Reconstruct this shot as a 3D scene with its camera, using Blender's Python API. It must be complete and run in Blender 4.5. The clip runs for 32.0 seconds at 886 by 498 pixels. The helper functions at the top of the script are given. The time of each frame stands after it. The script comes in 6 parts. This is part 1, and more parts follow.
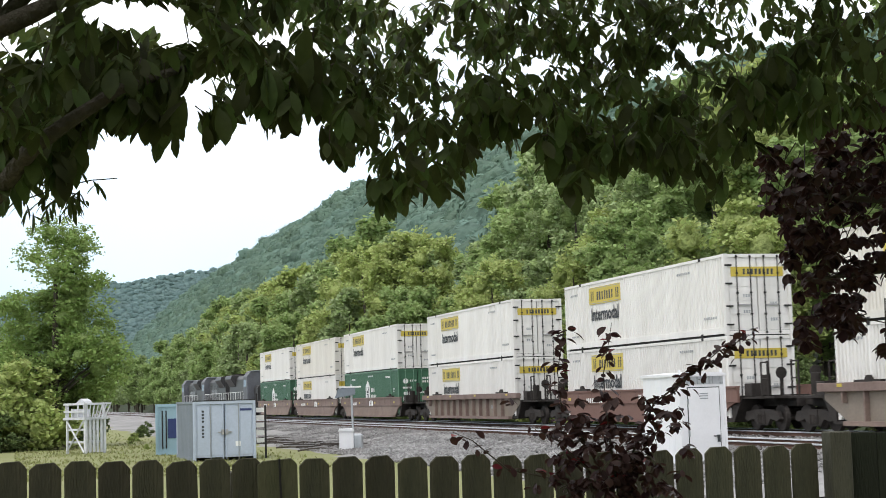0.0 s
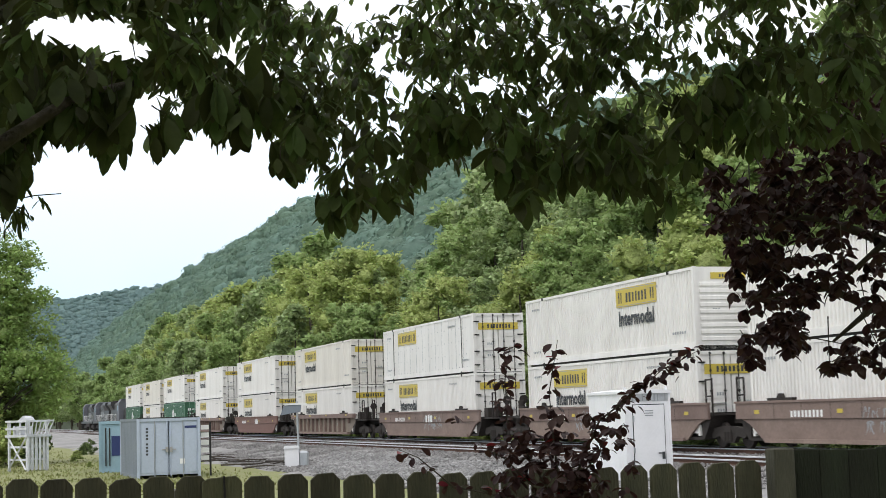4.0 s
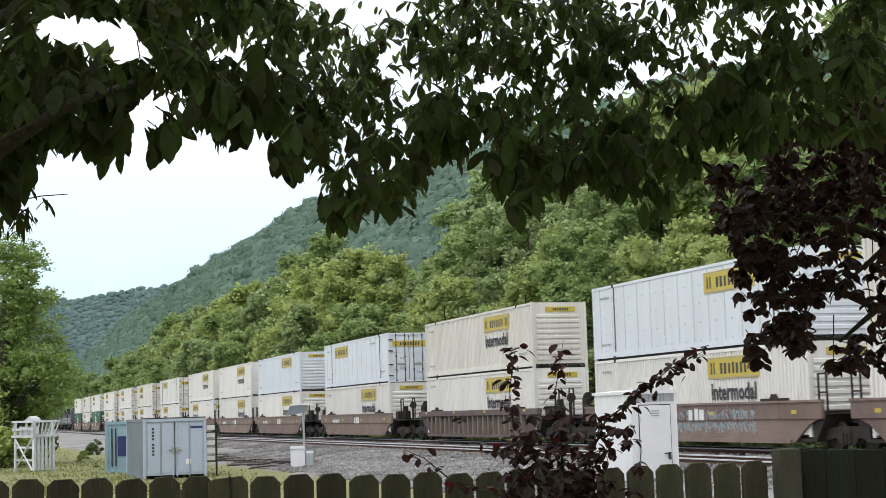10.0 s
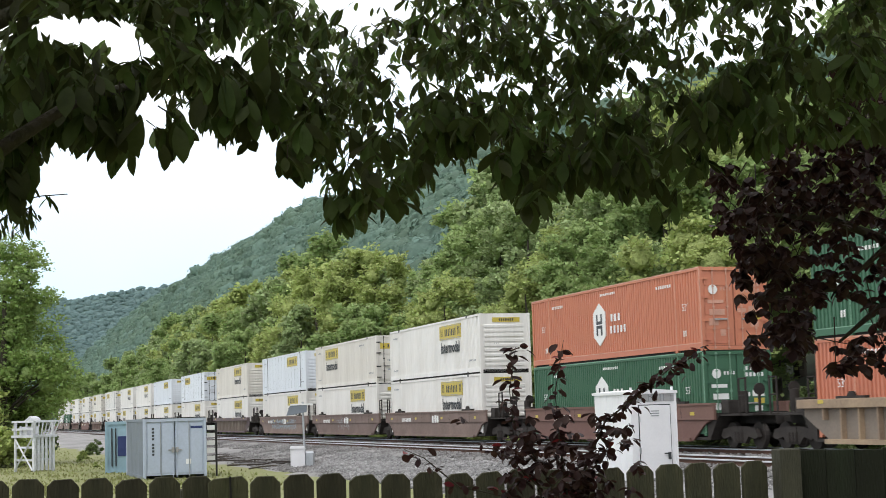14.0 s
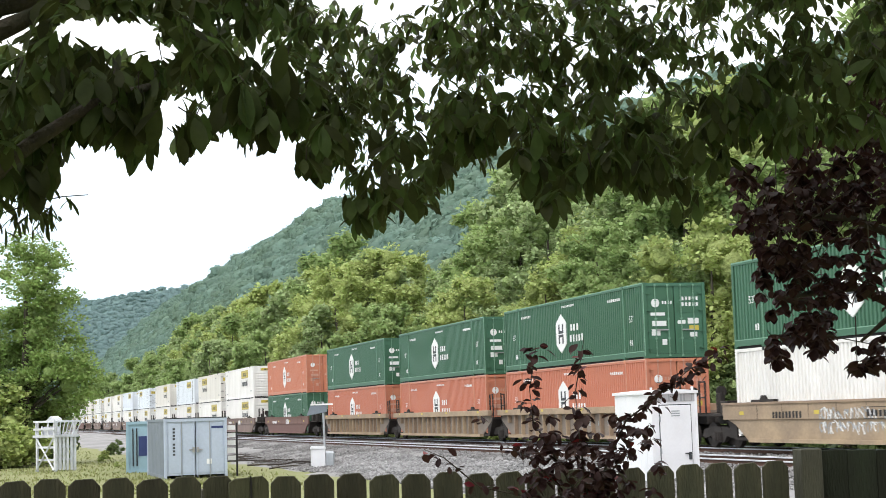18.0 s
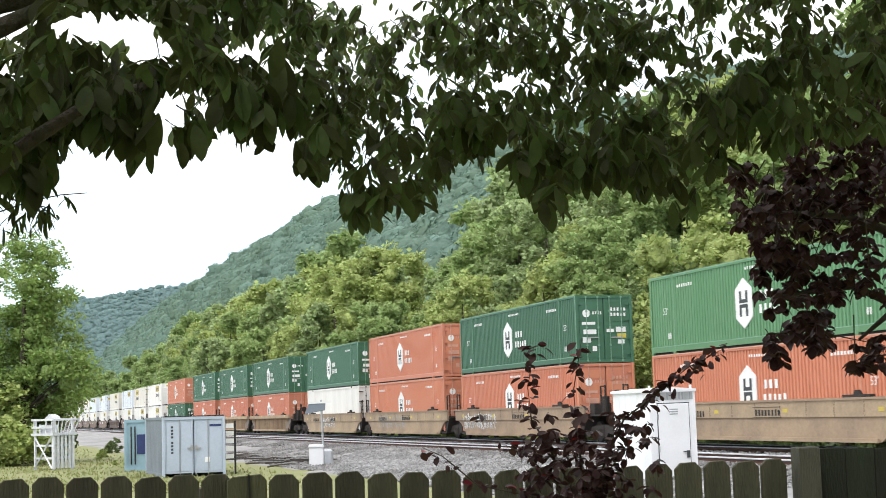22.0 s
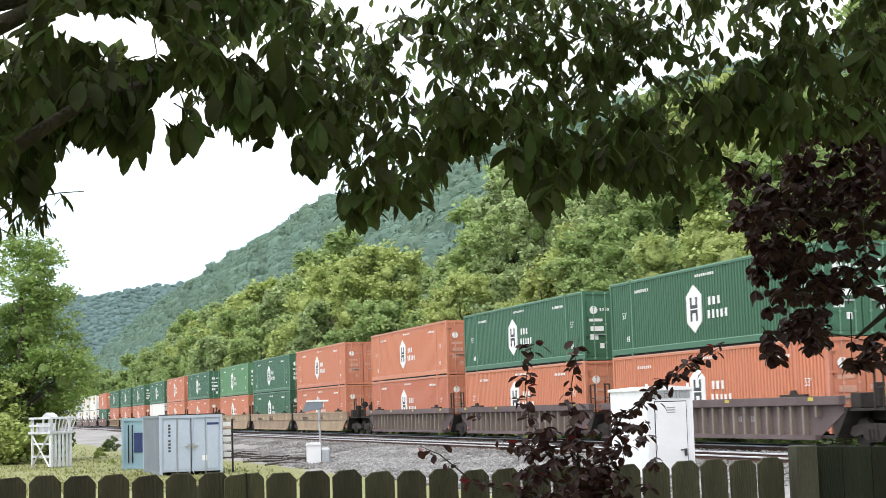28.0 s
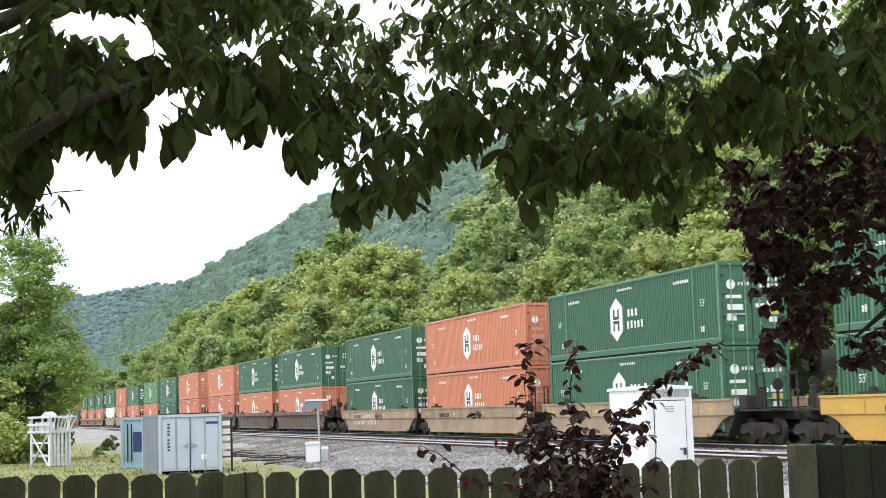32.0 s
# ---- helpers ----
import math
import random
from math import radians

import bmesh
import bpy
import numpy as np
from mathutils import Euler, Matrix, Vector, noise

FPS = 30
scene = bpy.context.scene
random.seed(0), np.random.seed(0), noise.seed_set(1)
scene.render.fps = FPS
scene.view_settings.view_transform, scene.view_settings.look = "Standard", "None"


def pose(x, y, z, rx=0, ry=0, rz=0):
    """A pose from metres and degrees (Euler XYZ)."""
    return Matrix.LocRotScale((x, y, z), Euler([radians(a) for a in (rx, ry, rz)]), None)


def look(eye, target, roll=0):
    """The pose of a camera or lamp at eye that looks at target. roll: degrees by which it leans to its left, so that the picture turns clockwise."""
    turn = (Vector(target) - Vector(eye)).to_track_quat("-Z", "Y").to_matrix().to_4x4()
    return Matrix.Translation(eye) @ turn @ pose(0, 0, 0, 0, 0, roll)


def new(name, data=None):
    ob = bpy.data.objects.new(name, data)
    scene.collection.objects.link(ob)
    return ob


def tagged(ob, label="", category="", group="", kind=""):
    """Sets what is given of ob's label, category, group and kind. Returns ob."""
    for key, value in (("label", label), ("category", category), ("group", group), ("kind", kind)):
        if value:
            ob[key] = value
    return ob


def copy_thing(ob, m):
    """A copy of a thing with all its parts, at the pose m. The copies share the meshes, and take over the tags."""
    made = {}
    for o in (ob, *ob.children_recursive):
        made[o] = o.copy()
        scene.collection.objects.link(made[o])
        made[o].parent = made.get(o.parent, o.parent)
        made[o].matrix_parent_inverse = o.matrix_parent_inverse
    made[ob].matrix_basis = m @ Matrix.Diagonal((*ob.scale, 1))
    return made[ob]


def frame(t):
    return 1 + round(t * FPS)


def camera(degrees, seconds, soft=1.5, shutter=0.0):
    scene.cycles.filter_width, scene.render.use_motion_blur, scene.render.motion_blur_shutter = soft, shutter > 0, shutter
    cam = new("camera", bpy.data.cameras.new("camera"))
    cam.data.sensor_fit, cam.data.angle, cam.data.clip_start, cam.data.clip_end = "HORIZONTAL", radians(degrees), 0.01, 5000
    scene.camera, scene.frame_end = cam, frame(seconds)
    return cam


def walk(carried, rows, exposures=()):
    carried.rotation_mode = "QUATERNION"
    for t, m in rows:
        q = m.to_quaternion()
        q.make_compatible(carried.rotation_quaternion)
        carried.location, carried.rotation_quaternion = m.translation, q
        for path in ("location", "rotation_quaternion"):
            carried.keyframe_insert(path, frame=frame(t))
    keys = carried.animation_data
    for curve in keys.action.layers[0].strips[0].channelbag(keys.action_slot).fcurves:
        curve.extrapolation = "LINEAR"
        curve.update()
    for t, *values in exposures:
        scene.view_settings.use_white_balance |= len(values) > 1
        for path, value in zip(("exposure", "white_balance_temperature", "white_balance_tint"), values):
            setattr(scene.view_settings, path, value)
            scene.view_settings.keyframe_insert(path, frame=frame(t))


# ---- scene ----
import itertools

# the eye stands still behind a garden fence and is only turned a little by hand
EYE = Vector((0.0, 0.0, 1.75))


def turned(pan, tilt):
    a, b = radians(pan), radians(tilt)
    return look(EYE, EYE + Vector((-math.sin(a) * math.cos(b), math.cos(a) * math.cos(b), math.sin(b))), -1.73)


cam = camera(31.7, 32.0, 0.82, 0.16)
PAN_TILT = (
    (0.0, 1.774, 5.375),
    (0.5, 1.41, 5.808),
    (1.0, 0.981, 5.731),
    (1.5, 1.557, 5.748),
    (2.0, 1.712, 5.85),
    (2.5, 1.153, 5.896),
    (3.0, -0.11, 5.889),
    (3.5, -0.254, 5.918),
    (5.5, 0.0, 5.957),
    (7.5, 0.0, 5.957),
    (10.0, 0.0, 5.957),
    (12.5, 0.0, 5.957),
    (14.5, 0.0, 5.957),
    (16.5, 0.447, 5.97),
    (17.0, 0.735, 5.979),
    (17.5, 0.735, 5.979),
    (18.0, 0.735, 5.979),
    (18.5, 0.718, 5.979),
    (19.0, 0.702, 5.978),
    (19.5, 0.702, 5.978),
    (20.0, 0.703, 5.947),
    (20.5, 0.703, 5.947),
    (21.0, 0.671, 5.946),
    (21.5, 0.671, 5.945),
    (22.0, 0.672, 5.913),
    (22.5, 0.672, 5.913),
    (23.0, 0.657, 5.912),
    (23.5, 0.642, 5.881),
    (24.0, 0.642, 5.881),
    (24.5, 0.642, 5.881),
    (25.0, 0.642, 5.881),
    (25.5, 0.61, 5.88),
    (27.5, 0.611, 5.849),
    (28.0, 0.578, 5.848),
    (28.5, 0.578, 5.848),
    (29.0, 0.578, 5.848),
    (29.5, 0.579, 5.815),
    (30.0, 0.549, 5.814),
    (30.5, 0.564, 5.814),
    (31.0, 0.548, 5.814),
    (31.5, 0.548, 5.814),
    (32.0, 0.548, 5.814),
)
walk(cam, [(t, turned(a, b)) for t, a, b in PAN_TILT],
     ((0, 0.12), (3, 0.05), (6, -0.04), (13, -0.02), (14.5, 0.12), (16.5, 0.36), (19, 0.53), (32, 0.57)))

# ---- light ----
world = bpy.data.worlds.new("overcast_sky")
scene.world = world
world.use_nodes = True
nt = world.node_tree
sky = nt.nodes.new("ShaderNodeTexSky")
sky.sky_type, sky.sun_disc = "NISHITA", False
sky.sun_elevation, sky.sun_rotation = radians(58), radians(215)
coord = nt.nodes.new("ShaderNodeTexCoord")
cloud = nt.nodes.new("ShaderNodeTexNoise")
cloud.inputs["Scale"].default_value, cloud.inputs["Detail"].default_value = 2.2, 6
nt.links.new(coord.outputs["Generated"], cloud.inputs["Vector"])
ramp = nt.nodes.new("ShaderNodeMapRange")
ramp.inputs["From Min"].default_value, ramp.inputs["From Max"].default_value = 0.30, 0.55
ramp.inputs["To Min"].default_value, ramp.inputs["To Max"].default_value = 0.72, 0.97
nt.links.new(cloud.outputs["Fac"], ramp.inputs["Value"])
gain = nt.nodes.new("ShaderNodeVectorMath")
gain.operation = "SCALE"
gain.inputs["Scale"].default_value = 0.25
nt.links.new(sky.outputs["Color"], gain.inputs[0])
mix = nt.nodes.new("ShaderNodeMix")
mix.data_type = "RGBA"
# thin cloud: a little bluer and dimmer low over the hills than overhead
split = nt.nodes.new("ShaderNodeSeparateXYZ")
nt.links.new(coord.outputs["Generated"], split.inputs["Vector"])
rise = nt.nodes.new("ShaderNodeMapRange")
rise.inputs["From Min"].default_value, rise.inputs["From Max"].default_value = 0.05, 0.23
nt.links.new(split.outputs["Z"], rise.inputs["Value"])
veil = nt.nodes.new("ShaderNodeMix")
veil.data_type = "RGBA"
veil.inputs["A"].default_value, veil.inputs["B"].default_value = (0.43, 0.585, 0.72, 1), (1.0, 1.0, 1.02, 1)
nt.links.new(rise.outputs["Result"], veil.inputs["Factor"])
nt.links.new(veil.outputs["Result"], mix.inputs["B"])
nt.links.new(ramp.outputs["Result"], mix.inputs["Factor"])
nt.links.new(gain.outputs["Vector"], mix.inputs["A"])
nt.links.new(mix.outputs["Result"], nt.nodes["Background"].inputs["Color"])
nt.nodes["Background"].inputs["Strength"].default_value = 1.35

sun = new("sun", bpy.data.lights.new("sun", "SUN"))
sun.data.energy, sun.data.angle, sun.data.color = 1.0, radians(18), (1.0, 0.97, 0.92)
sun.matrix_world = look((-25, -32, 65), (0, 0, 0))
scene.view_settings.exposure = 0.0

# ---- materials ----
def material(name, base, rough=0.7, metal=0.0, scale=4.0, amount=0.25, fine=60.0, bump=0.15, tint=None, translucent=0.0, per_object=0.0, island=0.0, stretch=None, object_space=True, relief=0.02):
    """A surface with two scales of variation in colour and a fine relief."""
    m = bpy.data.materials.new(name)
    m.use_nodes = True
    n, links = m.node_tree.nodes, m.node_tree.links
    bsdf = n["Principled BSDF"]
    bsdf.inputs["Roughness"].default_value, bsdf.inputs["Metallic"].default_value = rough, metal
    bsdf.inputs["Specular IOR Level"].default_value = 0.35
    co = n.new("ShaderNodeTexCoord")
    vec = co.outputs["Object" if object_space else "Generated"]
    if stretch:
        mp = n.new("ShaderNodeMapping")
        mp.inputs["Scale"].default_value = stretch
        links.new(vec, mp.inputs["Vector"])
        vec = mp.outputs["Vector"]
    big = n.new("ShaderNodeTexNoise")
    big.inputs["Scale"].default_value, big.inputs["Detail"].default_value, big.inputs["Roughness"].default_value = scale, 5, 0.6
    small = n.new("ShaderNodeTexNoise")
    small.inputs["Scale"].default_value, small.inputs["Detail"].default_value = fine, 4
    links.new(vec, big.inputs["Vector"])
    links.new(vec, small.inputs["Vector"])
    dark = tint or tuple(c * 0.45 for c in base)
    mixer = n.new("ShaderNodeMix")
    mixer.data_type = "RGBA"
    mixer.inputs["A"].default_value, mixer.inputs["B"].default_value = (*base, 1), (*dark, 1)
    rng = n.new("ShaderNodeMapRange")
    rng.inputs["From Min"].default_value, rng.inputs["From Max"].default_value = 0.38, 0.72
    rng.inputs["To Min"].default_value, rng.inputs["To Max"].default_value = 0.0, min(1.0, amount * 2)
    links.new(big.outputs["Fac"], rng.inputs["Value"])
    links.new(rng.outputs["Result"], mixer.inputs["Factor"])
    hsv = n.new("ShaderNodeHueSaturation")
    links.new(mixer.outputs["Result"], hsv.inputs["Color"])
    val = n.new("ShaderNodeMapRange")
    val.inputs["To Min"].default_value, val.inputs["To Max"].default_value = 1 - amount * 0.6, 1 + amount * 0.6
    links.new(small.outputs["Fac"], val.inputs["Value"])
    last = val.outputs["Result"]
    if per_object or island:
        if per_object:
            src = n.new("ShaderNodeObjectInfo").outputs["Random"]
        else:
            src = n.new("ShaderNodeNewGeometry").outputs["Random Per Island"]
        sp = max(per_object, island)
        r2 = n.new("ShaderNodeMapRange")
        r2.inputs["To Min"].default_value, r2.inputs["To Max"].default_value = 1 - sp, 1 + sp
        links.new(src, r2.inputs["Value"])
        mul = n.new("ShaderNodeMath")
        mul.operation = "MULTIPLY"
        links.new(last, mul.inputs[0])
        links.new(r2.outputs["Result"], mul.inputs[1])
        last = mul.outputs["Value"]
        hue = n.new("ShaderNodeMapRange")
        hue.inputs["To Min"].default_value, hue.inputs["To Max"].default_value = 0.5 - sp * 0.06, 0.5 + sp * 0.06
        links.new(src, hue.inputs["Value"])
        links.new(hue.outputs["Result"], hsv.inputs["Hue"])
    links.new(last, hsv.inputs["Value"])
    links.new(hsv.outputs["Color"], bsdf.inputs["Base Color"])
    if bump:
        b = n.new("ShaderNodeBump")
        b.inputs["Strength"].default_value, b.inputs["Distance"].default_value = bump, relief
        links.new(small.outputs["Fac"], b.inputs["Height"])
        links.new(b.outputs["Normal"], bsdf.inputs["Normal"])
    if translucent:
        tr = n.new("ShaderNodeBsdfTranslucent")
        links.new(hsv.outputs["Color"], tr.inputs["Color"])
        ms = n.new("ShaderNodeMixShader")
        ms.inputs["Fac"].default_value = translucent
        links.new(bsdf.outputs["BSDF"], ms.inputs[1])
        links.new(tr.outputs["BSDF"], ms.inputs[2])
        links.new(ms.outputs["Shader"], n["Material Output"].inputs["Surface"])
    return m


WHITE = material("white_container_paint", (0.81, 0.79, 0.755), 0.5, scale=0.9, amount=0.16, fine=7, bump=0.05, tint=(0.50, 0.475, 0.43), per_object=0.05, stretch=(1.3, 1.3, 0.22))
CREAM = material("aged_cream_container_paint", (0.745, 0.715, 0.655), 0.55, scale=0.9, amount=0.17, fine=7, bump=0.05, tint=(0.45, 0.41, 0.36), per_object=0.05, stretch=(1.3, 1.3, 0.22))
COOL = material("bluish_white_container_paint", (0.735, 0.77, 0.82), 0.45, scale=0.9, amount=0.12, fine=7, bump=0.05, tint=(0.48, 0.50, 0.52), per_object=0.04, stretch=(1.3, 1.3, 0.22))
GREEN = material("green_container_paint", (0.052, 0.137, 0.078), 0.5, scale=0.5, amount=0.14, fine=8, bump=0.05, tint=(0.05, 0.14, 0.09), per_object=0.08, stretch=(1.3, 1.3, 0.25))
PALE_GREEN = material("faded_green_container_paint", (0.11, 0.25, 0.12), 0.6, scale=0.5, amount=0.18, fine=8, bump=0.05, tint=(0.16, 0.27, 0.16), per_object=0.08, stretch=(1.3, 1.3, 0.25))
ORANGE = material("orange_container_paint", (0.56, 0.210, 0.122), 0.55, scale=0.5, amount=0.14, fine=8, bump=0.05, tint=(0.50, 0.20, 0.13), per_object=0.06, stretch=(1.3, 1.3, 0.25))
YELLOW = material("yellow_panel_paint", (0.58, 0.45, 0.075), 0.5, scale=2, amount=0.12, fine=20, bump=0.03)
INK = material("black_lettering_paint", (0.05, 0.055, 0.06), 0.6, scale=3, amount=0.2, bump=0.02)
CHALK = material("white_lettering_paint", (0.80, 0.80, 0.78), 0.6, scale=3, amount=0.08, bump=0.02)
GREY_INK = material("grey_lettering_paint", (0.33, 0.35, 0.36), 0.6, scale=3, amount=0.15, bump=0.02)
OLD_WHITE = material("weathered_white_timber_paint", (0.66, 0.67, 0.70), 0.75, scale=2.5, amount=0.3, fine=18, bump=0.2, tint=(0.38, 0.38, 0.38), per_object=0.12)
LOCO_TRIM = material("grimy_grey_locomotive_paint", (0.12, 0.125, 0.14), 0.55, scale=1, amount=0.3, fine=12, bump=0.05)
STEEL = material("galvanised_lock_rod_steel", (0.42, 0.41, 0.40), 0.45, 0.6, scale=5, amount=0.25, bump=0.05)
BLACK = material("black_rubber_and_steel", (0.022, 0.021, 0.020), 0.7, scale=5, amount=0.3, bump=0.1)
CAR_PANEL = material("greyed_panel_and_lit_rib_paint", (0.235, 0.195, 0.160), 0.8, scale=0.8, amount=0.3, fine=12, bump=0.12, tint=(0.165, 0.135, 0.115), per_object=0.1)
EDGE_GREEN = material("worn_pale_green_edge", (0.20, 0.36, 0.25), 0.6, scale=2, amount=0.25, fine=20, bump=0.03)
EDGE_ORANGE = material("worn_pale_orange_edge", (0.62, 0.34, 0.25), 0.6, scale=2, amount=0.25, fine=20, bump=0.03)
BROWN = material("weathered_brown_car_paint", (0.235, 0.172, 0.146), 0.75, scale=0.7, amount=0.38, fine=12, bump=0.12, tint=(0.14, 0.095, 0.08), per_object=0.15)
RUST = material("red_oxide_car_paint", (0.180, 0.100, 0.082), 0.75, scale=0.7, amount=0.28, fine=12, bump=0.12, tint=(0.15, 0.085, 0.07), per_object=0.1)
TAN = material("dusty_tan_car_paint", (0.375, 0.275, 0.182), 0.75, scale=0.9, amount=0.42, fine=12, bump=0.12, tint=(0.22, 0.165, 0.12), per_object=0.12)
DUSK = material("dark_purple_brown_car_paint", (0.15, 0.11, 0.11), 0.75, scale=0.7, amount=0.3, fine=12, bump=0.12, per_object=0.1)
OCHRE = material("yellow_car_paint", (0.60, 0.36, 0.08), 0.7, scale=0.6, amount=0.25, fine=12, bump=0.1, tint=(0.4, 0.25, 0.1))
GRIME = material("grimy_truck_steel", (0.045, 0.038, 0.034), 0.8, 0.2, scale=3, amount=0.4, fine=30, bump=0.2)
# pale, half diffuse colour stands in for the sheen on polished heads
RAIL = material("polished_sheen_rail_head", (0.66, 0.66, 0.68), 0.40, 0.4, scale=2, amount=0.1, bump=0.02)
RAIL_SIDE = material("rusty_rail_web", (0.10, 0.055, 0.04), 0.85, 0.1, scale=2, amount=0.3, bump=0.1)
TIE = material("creosoted_wood", (0.06, 0.05, 0.042), 0.9, scale=3, amount=0.35, fine=40, bump=0.3, per_object=0.2)
FRESH_STONE = material("pale_fresh_ballast_stone", (0.31, 0.305, 0.30), 0.95, scale=0.5, amount=0.45, fine=8, bump=0.9, island=0.3)
BALLAST = material("grey_ballast_stone", (0.250, 0.242, 0.236), 0.95, scale=0.16, amount=0.42, fine=7, bump=0.9, island=0.25)
GRASS = material("summer_grass", (0.220, 0.222, 0.100), 0.95, scale=0.35, amount=0.35, fine=25, bump=0.6, tint=(0.17, 0.20, 0.065))
BLADE = material("grass_blades", (0.265, 0.28, 0.105), 0.8, scale=1, amount=0.3, bump=0.0, translucent=0.3, island=0.3)
# panel wood: base darkened to carry the shade under the plum tree
SHADE_DARK_WOOD = material("shade_dark_fence_wood", (0.014, 0.016, 0.009), 0.95, scale=1.6, amount=0.4, fine=22, bump=0.5, tint=(0.02, 0.028, 0.014), per_object=0.2, stretch=(6, 6, 1))
GREEN_PICKET = material("algae_stained_fence_wood", (0.100, 0.096, 0.055), 0.9, scale=1.1, amount=0.5, fine=22, bump=0.5, tint=(0.06, 0.066, 0.03), per_object=0.1, stretch=(6, 6, 1))
FENCE = material("weathered_fence_wood", (0.080, 0.073, 0.045), 0.9, scale=1.1, amount=0.5, fine=22, bump=0.5, tint=(0.028, 0.032, 0.018), per_object=0.22, stretch=(6, 6, 1))
# weathered post wood, its base lowered as well for the plum's shade
GATE_POST = material("weathered_shade_dark_post_wood", (0.054, 0.052, 0.038), 0.9, scale=1.6, amount=0.4, fine=22, bump=0.5, tint=(0.09, 0.09, 0.06), stretch=(6, 6, 1))
BARK = material("dark_bark", (0.085, 0.072, 0.055), 0.95, scale=6, amount=0.4, fine=40, bump=0.7, stretch=(1, 1, 0.3))
LIMB = material("mossy_limb_bark", (0.095, 0.080, 0.062), 0.95, scale=9, amount=0.5, fine=45, bump=1.0, tint=(0.040, 0.042, 0.024))
LEAF = material("dark_green_leaf", (0.094, 0.125, 0.035), 0.6, scale=9, amount=0.3, fine=60, bump=0.1, translucent=0.5, island=0.55)
PLUM = material("purple_plum_leaf", (0.064, 0.027, 0.024), 0.55, scale=9, amount=0.3, fine=60, bump=0.1, translucent=0.28, island=0.35)
RED_LEAF = material("young_red_leaf", (0.22, 0.022, 0.03), 0.5, scale=9, amount=0.3, fine=60, bump=0.1, translucent=0.3, island=0.3)
WOODS_A = material("broad_leaf_foliage", (0.365, 0.472, 0.192), 0.75, scale=0.5, amount=0.22, fine=6, bump=0.2, translucent=0.42, island=0.20, per_object=0.0)
WOODS_B = material("yellow_green_foliage", (0.452, 0.525, 0.192), 0.75, scale=0.5, amount=0.22, fine=6, bump=0.2, translucent=0.38, island=0.20)
WOODS_C = material("grey_green_foliage", (0.372, 0.460, 0.222), 0.75, scale=0.5, amount=0.22, fine=6, bump=0.2, translucent=0.38, island=0.20)
DEEP_LEAF = material("deep_green_foliage", (0.300, 0.410, 0.130), 0.75, scale=0.5, amount=0.22, fine=6, bump=0.2, translucent=0.42, island=0.22)
CORE_A = material("inner_broad_leaf_foliage", (0.280, 0.375, 0.135), 0.95, scale=0.6, amount=0.3, fine=3.5, bump=1.0, relief=0.5)
CORE_B = material("inner_yellow_green_foliage", (0.350, 0.415, 0.140), 0.95, scale=0.6, amount=0.3, fine=3.5, bump=1.0, relief=0.5)
# undergrowth green darkened to carry the shade at the wood's foot
UNDERGROWTH = material("shade_dark_undergrowth_foliage", (0.150, 0.205, 0.075), 0.8, scale=0.5, amount=0.3, fine=6, bump=0.2, translucent=0.3, island=0.25)
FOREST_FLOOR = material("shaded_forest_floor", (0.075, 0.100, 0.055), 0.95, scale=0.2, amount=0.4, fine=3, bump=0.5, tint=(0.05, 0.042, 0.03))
# blue in both hill colours stands in for the haze of distance
HILL = material("haze_blue_hillside_foliage", (0.180, 0.275, 0.222), 0.95, scale=0.022, amount=0.5, fine=0.9, bump=0.6, tint=(0.180, 0.265, 0.185), island=0.20, relief=0.8, translucent=0.4)
FAR_HILL = material("haze_blue_ridge_foliage", (0.220, 0.322, 0.312), 0.95, scale=0.02, amount=0.3, fine=0.4, bump=0.5, tint=(0.190, 0.280, 0.270), island=0.10, relief=2.0, translucent=0.4)
CAB_WHITE = material("white_enamelled_steel", (0.78, 0.78, 0.80), 0.45, scale=1.2, amount=0.08, fine=20, bump=0.04)
CAB_BLUE = material("pale_blue_container_paint", (0.42, 0.475, 0.57), 0.6, scale=0.8, amount=0.18, fine=14, bump=0.08, tint=(0.28, 0.33, 0.36))
CAB_GREY = material("blue_grey_container_side", (0.21, 0.24, 0.275), 0.65, scale=0.8, amount=0.18, fine=14, bump=0.08)
CAB_TEAL = material("faded_teal_container_paint", (0.27, 0.40, 0.47), 0.6, scale=0.8, amount=0.18, fine=14, bump=0.08)
NAVY = material("navy_blue_paint", (0.03, 0.045, 0.14), 0.5, scale=2, amount=0.2, bump=0.05)
LOCO = material("black_locomotive_paint", (0.032, 0.032, 0.034), 0.45, scale=1, amount=0.3, fine=12, bump=0.05, tint=(0.05, 0.045, 0.04))
GLASS = material("dark_cab_glass", (0.02, 0.025, 0.03), 0.08, scale=2, amount=0.1, bump=0.0)
ALUMINIUM = material("dull_aluminium", (0.50, 0.52, 0.54), 0.4, 0.7, scale=4, amount=0.15, bump=0.05)
DEADWOOD = material("bleached_deadwood", (0.30, 0.29, 0.255), 0.9, scale=3, amount=0.3, bump=0.3)
SIDING = material("unseen_wall_siding", (0.30, 0.28, 0.25), 0.8, scale=1, amount=0.2, bump=0.1)

# ---- building tools ----
THETA = radians(17.719)          # the tracks run this far to the left of the view
TRACK_L, NEAR_L = 25.865, 20.9   # distance of the two track centres from the eye
RAIL_Z = 0.24


def on_line(s, l, z=0.0):
    """A place s metres along the tracks and l metres across, from the eye."""
    return Vector((-s * math.sin(THETA) + l * math.cos(THETA), s * math.cos(THETA) + l * math.sin(THETA), z))


